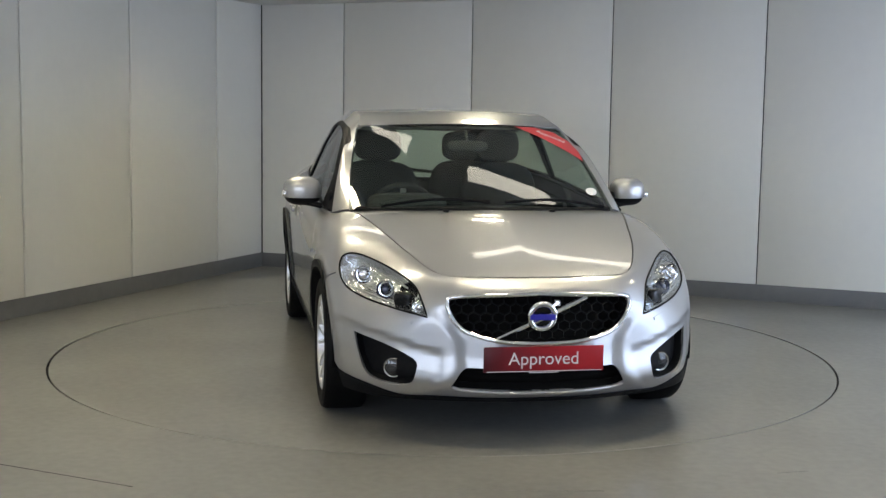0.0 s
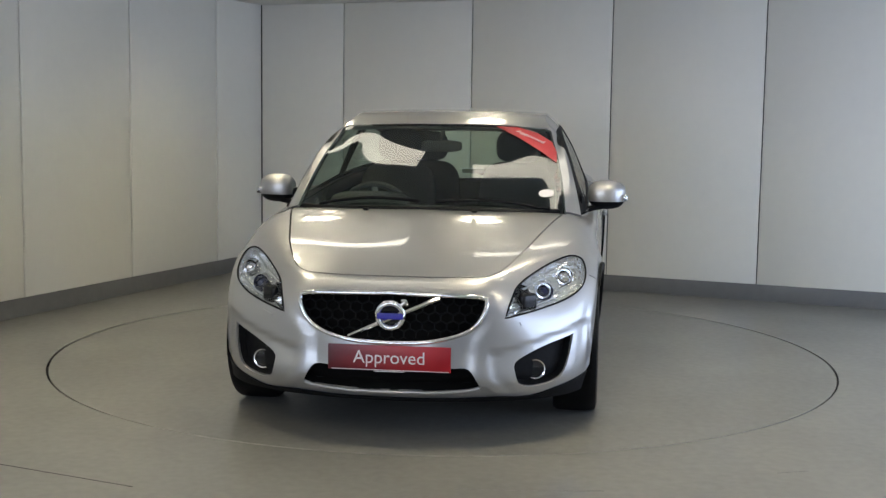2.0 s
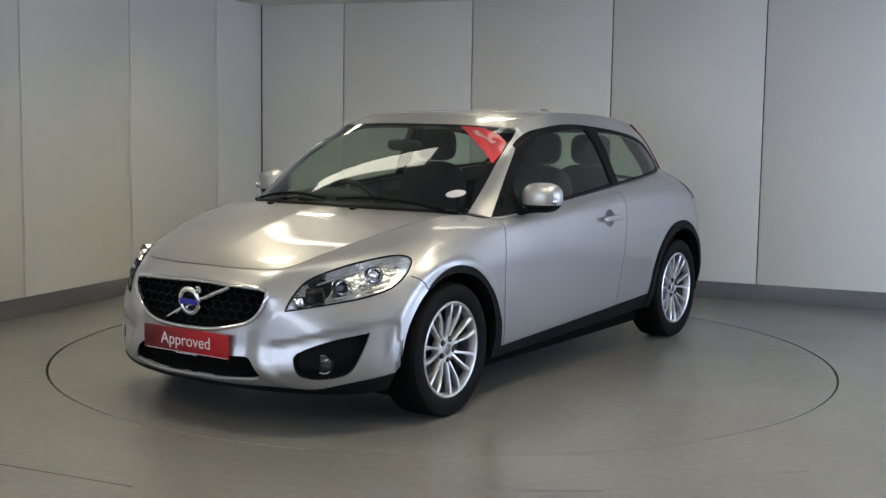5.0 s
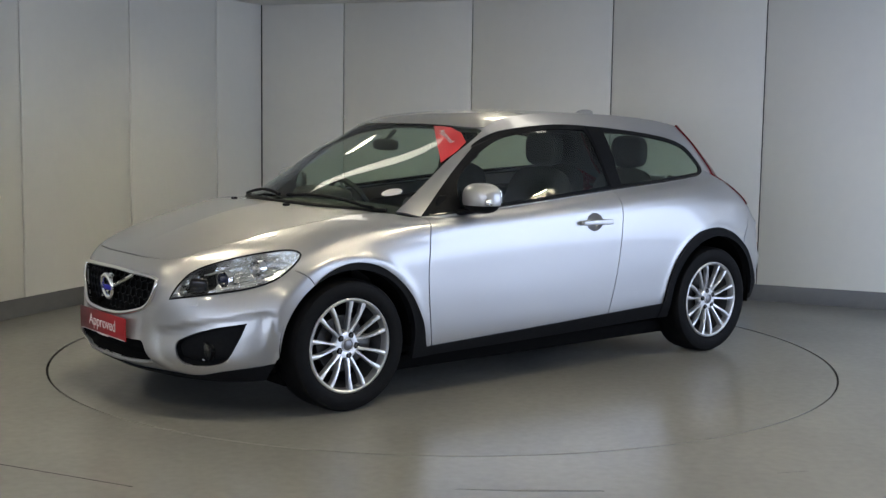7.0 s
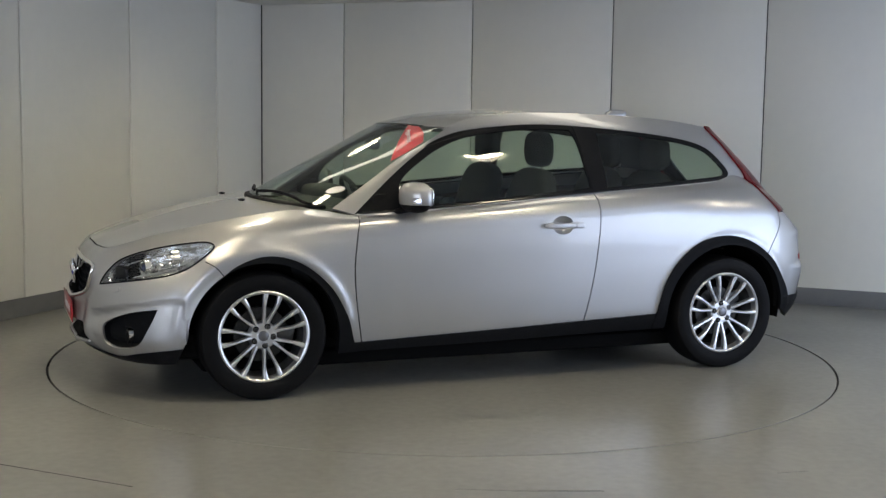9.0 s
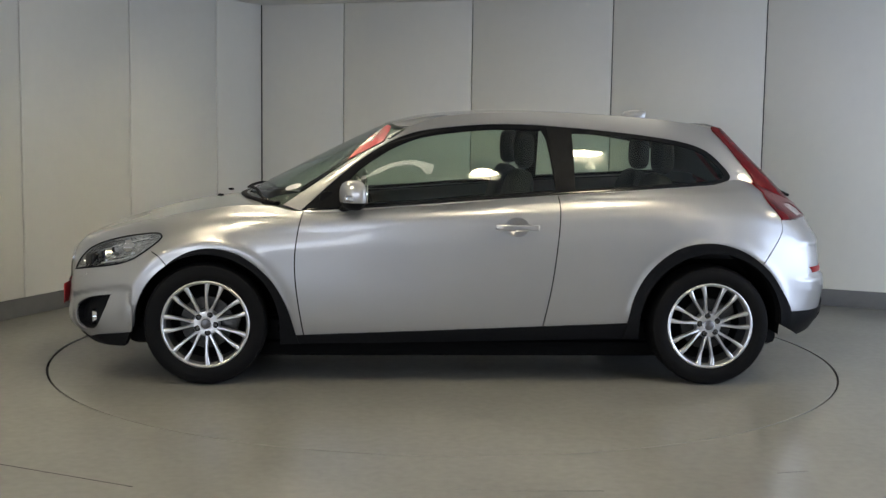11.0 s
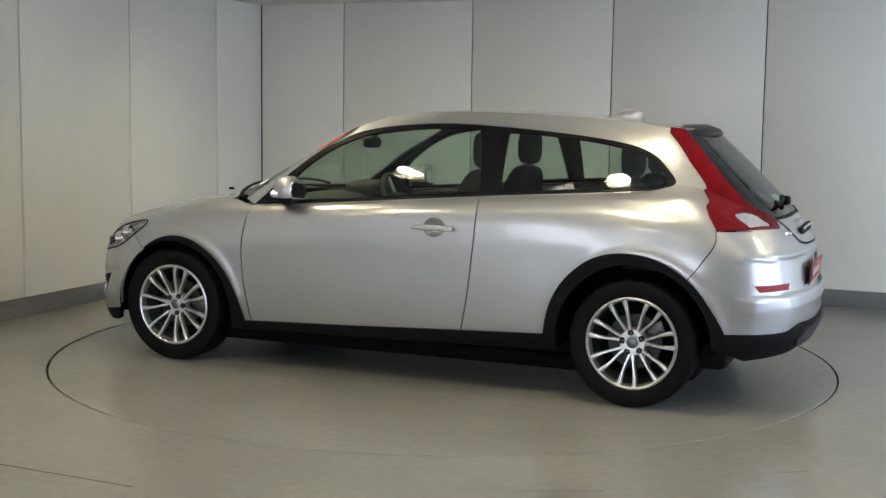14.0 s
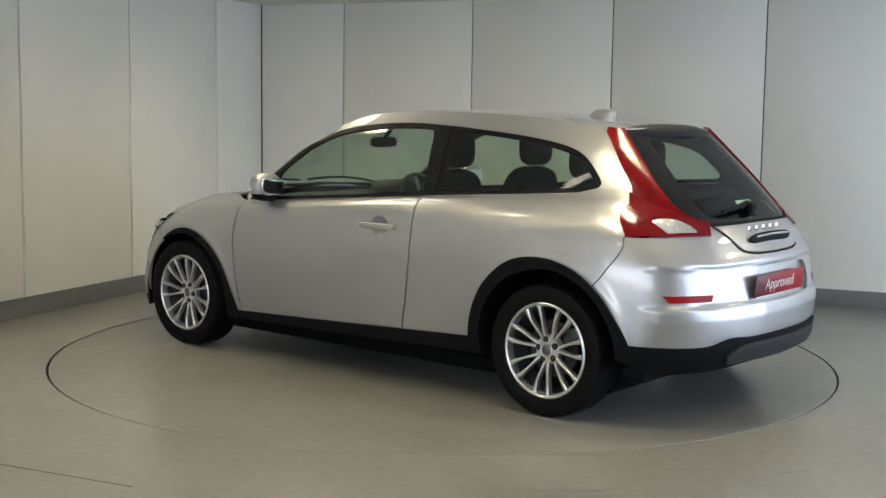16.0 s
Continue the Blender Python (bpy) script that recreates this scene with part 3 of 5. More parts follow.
# the glasshouse: from the windscreen's middle round the left side to the tailgate's middle, sill to roof
FRONT_G = [[(1.20, 0, .945), (.94, 0, 1.082), (.665, 0, 1.222), (.385, 0, 1.357)],
           [(1.135, .37, .940), (.893, .355, 1.076), (.63, .335, 1.212), (.36, .31, 1.353)],
           [(1.01, .62, .930), (.80, .585, 1.063), (.57, .55, 1.202), (.32, .51, 1.342)],
           [(.915, .715, .922), (.735, .683, 1.053), (.53, .645, 1.192), (.285, .597, 1.330)]]
SIDE_G = [[(.82, .785, .897), (.64, .723, 1.085), (.43, .665, 1.235), (.18, .592, 1.360)],
          [(.30, .806, .930), (.20, .748, 1.10), (.10, .682, 1.257), (-.03, .585, 1.397)],
          [(-.20, .803, .968), (-.22, .748, 1.12), (-.25, .68, 1.265), (-.27, .575, 1.41)],
          [(-.60, .788, 1.0), (-.60, .73, 1.13), (-.61, .66, 1.27), (-.62, .56, 1.407)],
          [(-1.0, .755, 1.024), (-1.0, .70, 1.14), (-.99, .635, 1.265), (-.98, .54, 1.39)],
          [(-1.34, .693, 1.047), (-1.31, .65, 1.15), (-1.26, .60, 1.26), (-1.20, .52, 1.37)],
          [(-1.56, .61, 1.07), (-1.52, .585, 1.15), (-1.46, .545, 1.25), (-1.40, .487, 1.347)]]
REAR_G = [[(-1.77, .545, .985), (-1.68, .515, 1.10), (-1.565, .475, 1.225), (-1.45, .43, 1.349)],
          [(-1.895, .43, .93), (-1.765, .40, 1.07), (-1.625, .37, 1.21), (-1.475, .34, 1.353)],
          [(-1.935, .24, .925), (-1.79, .22, 1.07), (-1.645, .20, 1.21), (-1.49, .19, 1.357)],
          [(-1.94, 0, .925), (-1.795, 0, 1.07), (-1.65, 0, 1.21), (-1.495, 0, 1.358)]]
stations = FRONT_G + SIDE_G + REAR_G
tops = []
for i, st in enumerate(stations):
    a = np.array(st[3])
    out = 1.0 if len(FRONT_G) <= i < len(FRONT_G) + len(SIDE_G) else 0.0
    out = 0.5 if i in (len(FRONT_G) - 1, len(FRONT_G) + len(SIDE_G) - 1) else out
    tops.append((a + np.array((0, .018, -.03)) * out + (np.array(st[2]) - a) * 0.25 * (1 - out), a + np.array((0, -.035, .014)) * out))
HOUSE = Sheet([[s[0] for s in stations], [s[1] for s in stations], [s[2] for s in stations], [t[0] for t in tops], [t[1] for t in tops]], rounds=7)

# the roof, between the glasshouse's upper edges
def roof_sheet():
    edge = HOUSE.g[-1]
    k0 = int(np.argmin(abs(edge[:, 0] - .27) + (edge[:, 1] < .5)))
    k1 = int(np.argmin(abs(edge[:, 0] + 1.42) + (edge[:, 1] < .4) * 9))
    front, side, rear = edge[:k0 + 1], edge[k0:k1 + 1], edge[k1:]
    spine_x = np.array([.385, .30, .12, -.14, -.5, -.98, -1.3, -1.495])
    spine_z = np.array([.0, .028, .058, .078, .08, .055, .026, .001]) + 1.357
    rows = []
    us = np.linspace(0, 1, 28)
    pick = lambda c, t: np.stack([np.interp(t * (len(c) - 1), np.arange(len(c)), c[:, d]) for d in range(3)], -1)
    xs = front[0, 0] + (rear[-1, 0] - front[0, 0]) * us
    sp = np.stack([xs, 0 * xs, spline(-spine_x, spine_z, -xs)], 1)
    for _ in range(3):
        sp[1:-1, 2] = 0.25 * sp[:-2, 2] + 0.5 * sp[1:-1, 2] + 0.25 * sp[2:, 2]
    sd = pick(side, us)
    for q in np.linspace(0, 1, 9):
        w = q ** 2.2
        lin = sp * (1 - q) + sd * q
        lin[:, 2] = sp[:, 2] * (1 - w) + sd[:, 2] * w
        l0, l1 = lin[0].copy(), lin[-1].copy()
        f = np.array([np.interp(l0[1], front[:, 1], front[:, d]) for d in range(3)])
        r = np.array([np.interp(l1[1], rear[::-1, 1], rear[::-1, d]) for d in range(3)])
        rows.append(lin + (1 - us)[:, None] ** 2 * (f - l0) + us[:, None] ** 2 * (r - l1))
    return Sheet(rows, 90, 40, False, False, 4).square_centre()


ROOF = roof_sheet()

# the bonnet, between the inner edges of the wings
def bonnet_sheet():
    edge = LOWER.g[-1]
    n = int(np.argmin(abs(edge[:, 0] - 1.03) + (edge[:, 1] < .6)))
    edge = edge[:n + 1]
    corner = int(np.argmin(abs(edge[:, 1] - .40) + (edge[:, 0] < 1.9)))
    nose, side = edge[:corner + 1], edge[corner:]
    pick = lambda c, t: np.stack([np.interp(t * (len(c) - 1), np.arange(len(c)), c[:, d]) for d in range(3)], -1)
    us = np.linspace(0, 1, 24)
    sd = pick(side, us)
    x = 2.045 + (1.20 - 2.045) * us
    sp = np.stack([x, 0 * x, .715 + spline(np.array([0, .08, .2, .4, .7, 1]), np.array([0, .033, .071, .125, .190, .228]), us)], 1)
    rows = []
    for q in np.linspace(0, 1, 9):
        lin = sp * (1 - q) + sd * q
        bulge = 0.004 * np.sin(math.pi * us) ** 0.7 * (1 - q ** 4)
        lin[:, 2] = sp[:, 2] * (1 - q ** 2.1) + sd[:, 2] * q ** 2.1
        l0 = lin[0].copy()
        f = np.array([np.interp(l0[1], nose[:, 1], nose[:, d]) for d in range(3)])
        rows.append(lin + (1 - us)[:, None] ** 3 * (f - l0) + np.stack([0 * us, 0 * us, bulge], 1))
    return Sheet(rows, 80, 40, False, False, 6).square_centre()


BONNET = bonnet_sheet()
side_only = lambda f: f[:, 1] > 0.35
nose_only = lambda f: f[:, 0] > 1.45
tail_only = lambda f: f[:, 0] < -1.45


def circle(cx, cz, r, a0, a1, n=40):
    return [(cx + r * math.cos(radians(a0 + (a1 - a0) * i / n)), cz + r * math.sin(radians(a0 + (a1 - a0) * i / n))) for i in range(n + 1)]


def on_side(pts, **k):
    return LOWER.find(rounded(pts, **k), "xz", side_only)


# wheel arches: opening and cladding
AF, AR = (1.315, 0.305), (-1.32, 0.325)
arch_front = LOWER.find([(AF[0] - .375, .0)] + circle(*AF, .375, 180, 0)[0:] + [(AF[0] + .375, .0)], "xz", side_only)
arch_rear = LOWER.find([(AR[0] - .38, .0)] + circle(*AR, .38, 180, 0) + [(AR[0] + .38, .0)], "xz", side_only)
clad_front = on_side([(1.80, .15), (1.70, .215), (1.655, .36), (1.572, .546), (1.472, .656), (1.312, .712), (1.153, .682), (.998, .565), (.906, .417), (.852, .25), (.80, .15)], closed=True, sharp=(0, 10))
clad_rear = on_side([(-.83, .15), (-.868, .30), (-.912, .487), (-.993, .621), (-1.131, .726), (-1.297, .758), (-1.464, .722), (-1.605, .628), (-1.691, .518), (-1.757, .39), (-1.80, .15)], closed=True, sharp=(0, 10))
sill = LOWER.find(rounded([(.90, .258), (.2, .285), (-.43, .312), (-.92, .333), (-.92, .0), (.90, .0)], sharp=(0, 1, 2, 3, 4, 5), step=.05), "xz", side_only)
front_lip = LOWER.find(rounded([(0, .205), (.25, .205), (.45, .21), (.58, .205), (.70, .235), (.80, .26), (.86, .28), (.86, .0), (0, .0)], sharp=(0, 6, 7, 8), step=.03), "yz", nose_only)
rear_lip = LOWER.find(rounded([(0, .408), (.30, .408), (.46, .415), (.57, .386), (.70, .385), (.80, .39), (.86, .395), (.86, .0), (0, .0)], sharp=(0, 6, 7, 8), step=.03), "yz", tail_only)
# front openings
GRILLE = [(0, .652), (.20, .648), (.36, .642), (.397, .632), (.40, .60), (.375, .545), (.32, .495), (.17, .457), (0, .447)]
grille = LOWER.find(rounded(GRILLE, closed=False, step=.02, sharp=(3,)), "yz", nose_only)
grille = np.concatenate([grille, [[0, grille[-1][1] + .001]]])
LOWGRILLE = [(0, .345), (.28, .345), (.335, .338), (.385, .258), (.36, .247), (.2, .24), (0, .237)]
lowgrille = LOWER.find(rounded(LOWGRILLE, closed=False, step=.02, sharp=(3,)), "yz", nose_only)
FOG = [(2.058, .525, .345), (2.045, .538, .372), (1.958, .652, .425), (1.820, .771, .458), (1.860, .757, .370), (1.905, .712, .278), (1.985, .60, .248), (2.035, .545, .265)]
fog = LOWER.near(rounded(FOG, step=.015, sharp=(3,)))
HEADLAMP = [(2.055, .480, .552), (2.02, .498, .615), (1.956, .522, .675), (1.826, .595, .727), (1.667, .683, .764), (1.572, .748, .775), (1.548, .790, .757),
            (1.602, .808, .705), (1.692, .793, .646), (1.805, .727, .607), (1.95, .61, .578)]
headlamp = LOWER.near(rounded(HEADLAMP, step=.015, sharp=(0,)))
# rear lamps, reflectors
TAIL_ONLY2 = lambda f: (f[:, 0] < -1.5) & (f[:, 2] > .75)
lamp_side = LOWER.near(rounded([(-1.612, .63, 1.04), (-1.632, .668, 1.0), (-1.628, .72, .983), (-1.648, .765, .955), (-1.672, .787, .925), (-1.704, .803, .875)], closed=False, sharp=(1, 2, 5)))
lamp_base = LOWER.find(rounded([(.79, .877), (.65, .876), (.455, .872)], closed=False, step=.03), "yz", TAIL_ONLY2)
lamp_low = np.concatenate([[[lamp_side[0][0], LOWER.V]], lamp_side, lamp_base[1:], [[lamp_base[-1][0], LOWER.V]]])
lamp_clear = LOWER.near(rounded([(-1.765, .668, .952), (-1.80, .60, .968), (-1.864, .535, .945), (-1.915, .506, .888), (-1.832, .655, .888)], sharp=(3, 4)))
reflector = LOWER.find(rounded([(.765, .622), (.54, .618), (.555, .588), (.745, .59)], sharp=(0, 1, 2, 3)), "yz", tail_only)
gate_black = LOWER.find(rounded([(.43, .93), (.36, .865), (.285, .792), (0, .776)], closed=False), "yz", TAIL_ONLY2)
gate_black = np.concatenate([[[gate_black[0][0], LOWER.V]], gate_black, [[LOWER.U, gate_black[-1][1]], [LOWER.U, LOWER.V]]])
gate_panel = LOWER.find(rounded([(0, .910), (.392, .908), (.348, .868), (.274, .800), (0, .784)], closed=False, sharp=(1,)), "yz", TAIL_ONLY2)
gate_panel = np.concatenate([gate_panel, [[LOWER.U, gate_panel[-1][1]], [LOWER.U, gate_panel[0][1]]]])
plate_recess = LOWER.find(rounded([(0, .722), (.30, .716), (.355, .70), (.385, .62), (.355, .572), (0, .56)], closed=False, sharp=(1, 4)), "yz", tail_only)
plate_recess = np.concatenate([plate_recess, [[LOWER.U, plate_recess[-1][1]], [LOWER.U, plate_recess[0][1]]]])
HANDLE_X, HANDLE_Z = -.283, .834
cup = LOWER.find([(HANDLE_X + .062 * math.cos(a), HANDLE_Z + .05 * math.sin(a)) for a in np.linspace(0, 2 * math.pi, 33)[:-1]], "xz", side_only)
cup_centre = LOWER.find([(HANDLE_X, HANDLE_Z)], "xz", side_only)[0]
# shut lines
door_front = ribbon(on_side([(.822, .905), (.845, .81), (.863, .66), (.856, .51), (.83, .33), (.815, .25)], closed=False), .006)
door_rear = ribbon(on_side([(-.504, .998), (-.509, .905), (-.494, .706), (-.468, .50), (-.428, .30)], closed=False), .006)
tail_low = on_side([(-1.84, .872), (-1.698, .878), (-1.70, .82), (-1.65, .735), (-1.60, .665), (-1.54, .60)], closed=False, sharp=(1,))
bumper_rear_line = ribbon(tail_low, .005)
bumper_front_line = ribbon(on_side([(1.60, .69), (1.555, .665), (1.50, .60)], closed=False), .005)


def lower_rest(p):
    x, y, z = p
    if x > 0.85 and (z < 0.70 if x > 1.6 else False) or x > 2.0:
        return "front_bumper"
    if x > 0.84:
        return "wing"
    if x > -0.455:
        return "door"
    if x > -1.55 or z > 0.873 and x > -1.72:
        return "quarter_panel"
    return "rear_bumper"


pieces = carve(LOWER, [("hole", arch_front), ("hole", arch_rear), ("clad_f", clad_front), ("clad_r", clad_rear), ("front_lip", front_lip), ("rear_lip", rear_lip), ("sill", sill),
                       ("grille", grille), ("lowgrille", lowgrille), ("fog", fog), ("headlamp", headlamp),
                       ("lamp_clear", lamp_clear), ("lamp_low", lamp_low), ("reflector", reflector), ("gate_panel", gate_panel), ("gate_black", gate_black),
                       ("plate_recess", plate_recess), ("cup", cup), ("gap", door_front), ("gap_rear", door_rear), ("gap_bumper", bumper_rear_line), ("gap_wing", bumper_front_line)], lower_rest)
both = (1, -1)
for name in ("front_bumper", "rear_bumper"):
    sheet_part(name, LOWER, pieces[name], PAINT, car, sides=both)
for name in ("wing", "door", "quarter_panel"):
    for s in both:
        sheet_part(name, LOWER, pieces[name], PAINT, car, sides=(s,))
for s in both:
    sheet_part("arch_trim", LOWER, pieces["clad_f"], PLASTIC, car, .012, .05, (s,), "dark plastic wheel arch trim")
    sheet_part("arch_trim", LOWER, pieces["clad_r"], PLASTIC, car, .012, .05, (s,), "dark plastic wheel arch trim")
    sheet_part("sill", LOWER, pieces["sill"], PLASTIC, car, .008, .03, (s,), "dark plastic sill")
    sheet_part("fog_recess", LOWER, pieces["fog"], PLASTIC, car, -.045, -.04, (s,), "dark recess for the fog lamp")
    for g in ("gap", "gap_rear", "gap_bumper", "gap_wing"):
        sheet_part("panel_gap", LOWER, pieces[g], GAP, car, -.008, 0, (s,), "dark shut line")
    sheet_part("lamp_base", LOWER, pieces["lamp_low"], RED_LENS, car, .008, .03, (s,), "wide red foot of the tail lamp")
    sheet_part("reversing_lamp", LOWER, pieces["lamp_clear"], LAMP_HOUSING, car, .004, .01, (s,), "clear reversing lamp")
    sheet_part("reflector", LOWER, pieces["reflector"], REFLECTOR, car, .003, .01, (s,), "slim red reflector")
    sheet_part("handle_cup", LOWER, pieces["cup"], PAINT, car, 0, 0, (s,),
               shape=lambda uv: -.030 * np.clip(1 - ((uv[:, 0] - cup_centre[0]) / .062) ** 2 - ((uv[:, 1] - cup_centre[1]) / .05) ** 2, 0, 1) ** .6)
    sheet_part("headlamp_bowl", LOWER, pieces["headlamp"], LAMP_HOUSING, car, -.06, -.055, (s,), "silver and dark headlamp housing")
    sheet_part("headlamp_glass", LOWER, pieces["headlamp"], CLEAR, car, .001, .01, (s,), "clear headlamp cover")
sheet_part("front_lip", LOWER, pieces["front_lip"], PLASTIC, car, .006, .03, both, "dark plastic front lip")
sheet_part("rear_lip", LOWER, pieces["rear_lip"], PLASTIC, car, .008, .03, both, "dark plastic rear valance")
sheet_part("plate_recess", LOWER, pieces["plate_recess"], PAINT, car, -.02, -.02, both)
sheet_part("tailgate_panel", LOWER, pieces["gate_panel"], PAINT, car, .006, .012, both, "silver tailgate panel")
sheet_part("tailgate_edge", LOWER, pieces["gate_black"], PLASTIC, car, 0, .01, both, "black lower tailgate edge")
sheet_part("grille_backing", LOWER, pieces["grille"], GAP, car, -.05, -.05, both)
sheet_part("lower_intake", LOWER, pieces["lowgrille"], GAP, car, -.05, -.05, both)

# glasshouse
h_side = lambda f: (f[:, 1] > 0.4) & (f[:, 0] > -1.6)
DLO = [(.838, .902), (.645, 1.075), (.492, 1.193), (.355, 1.273), (.206, 1.322), (-.091, 1.356), (-.303, 1.362), (-.487, 1.354), (-.70, 1.339), (-.995, 1.31),
       (-1.228, 1.272), (-1.343, 1.227), (-1.429, 1.149), (-1.466, 1.095), (-1.444, 1.071), (-1.375, 1.055), (-1.007, 1.031), (-.575, 1.004), (.2, .945), (.463, .926)]
dlo = HOUSE.find(rounded(DLO, sharp=(0,)), "xz", h_side)
door_glass = HOUSE.find(rounded([(.60, .935), (.587, 1.06), (.43, 1.19), (.31, 1.254), (.19, 1.294), (-.08, 1.33), (-.28, 1.338), (-.43, 1.334), (-.455, 1.28), (-.495, 1.022), (.2, .962)], sharp=(0, 7, 9, 10)), "xz", h_side)
rear_glass = HOUSE.find(rounded([(-.60, 1.025), (-.595, 1.32), (-.70, 1.318), (-.99, 1.29), (-1.21, 1.252), (-1.318, 1.212), (-1.398, 1.142), (-1.428, 1.10), (-1.40, 1.08), (-1.36, 1.075), (-1.0, 1.05)], sharp=(0, 1)), "xz", h_side)
pillar = HOUSE.find(rounded([(-.505, 1.008), (-.467, 1.28), (-.455, 1.352), (-.548, 1.347), (-.555, 1.28), (-.575, 1.005)], sharp=(0, 2, 3, 5)), "xz", h_side)
screen = HOUSE.find(rounded([(1.22, 0), (1.16, .35), (1.03, .615), (.93, .697), (.745, .674), (.535, .638), (.292, .590), (.335, .45), (.372, .3), (.398, 0)], closed=False, sharp=(3, 6), step=.03), "xy", lambda f: f[:, 0] > .3)
screen = np.concatenate([screen, [[0, 0.0]]])
screen[screen[:, 1] < .02, 1] = 0.0
tail_glass = HOUSE.find(rounded([(0, .94), (.24, .94), (.36, .95), (.39, 1.0), (.38, 1.12), (.345, 1.24), (.315, 1.325), (0, 1.338)], closed=False, sharp=(6,), step=.03), "yz", tail_only)
lamp_outer = HOUSE.near(rounded([(-1.40, .50, 1.345), (-1.45, .525, 1.285), (-1.517, .558, 1.191), (-1.596, .581, 1.089), (-1.61, .60, 1.06)], closed=False))
lamp_inner = HOUSE.near(rounded([(-1.82, .495, .965), (-1.77, .51, 1.005), (-1.68, .505, 1.092), (-1.56, .465, 1.231), (-1.465, .43, 1.335)], closed=False))
tail_up = np.concatenate([[[lamp_outer[0][0], HOUSE.V]], lamp_outer, [[lamp_outer[-1][0], 0], [lamp_inner[0][0] + .05, 0]], lamp_inner, [[lamp_inner[-1][0], HOUSE.V]]])
house = carve(HOUSE, [("screen", screen), ("door_glass", door_glass), ("rear_glass", rear_glass), ("pillar", pillar), ("surround", dlo), ("tail_glass", tail_glass), ("tail_lamp", tail_up)],
              lambda p: "side_frame" if p[0] > -1.57 and p[1] > .47 or p[1] > .53 else "tailgate")
for s in both:
    sheet_part("side_frame", HOUSE, house["side_frame"], PAINT, car, sides=(s,))
    sheet_part("window_surround", HOUSE, house["surround"], PLASTIC, car, -.002, .01, (s,), "black window surround")
    sheet_part("door_pillar", HOUSE, house["pillar"], PLASTIC, car, .002, .012, (s,), "dark door pillar cover")
    sheet_part("door_window", HOUSE, house["door_glass"], GLASS, car, -.006, 0, (s,), "tinted door glass")
    sheet_part("quarter_window", HOUSE, house["rear_glass"], GLASS, car, -.004, 0, (s,), "tinted rear side glass")
    sheet_part("lamp_lining", HOUSE, house["tail_lamp"], TRIM_GREY, car, -.03, 0, (s,))
    sheet_part("tail_lamp", HOUSE, house["tail_lamp"], RED_LENS, car, .01, .03, (s,), "tall red tail lamp")
sheet_part("windscreen", HOUSE, house["screen"], GLASS, car, -.003, 0, both, "tinted windscreen")
sheet_part("tailgate_window", HOUSE, house["tail_glass"], GLASS, car, 0, 0, both, "large glass tailgate")
for s in both:
    sheet_part("tailgate_frame", HOUSE, house["tailgate"], GLOSS_BLACK, car, -.002, .01, (s,), "black tailgate frame")
sheet_part("roof", ROOF, carve(ROOF, [], lambda p: "roof")["roof"], PAINT, car, 0, .01, both)
hem = .008
inner = np.array([(hem, 0)] + [(hem, k) for k in np.linspace(.02, BONNET.V - hem, 20)] + [(k, BONNET.V - hem) for k in np.linspace(.03, BONNET.U, 30)] + [(BONNET.U, 0)])
lid = carve(BONNET, [("bonnet", inner)], lambda p: "gap")
sheet_part("bonnet", BONNET, lid["bonnet"], PAINT, car, 0, .012, both)
sheet_part("panel_gap", BONNET, lid["gap"], GAP, car, -.009, 0, both, "dark shut line")


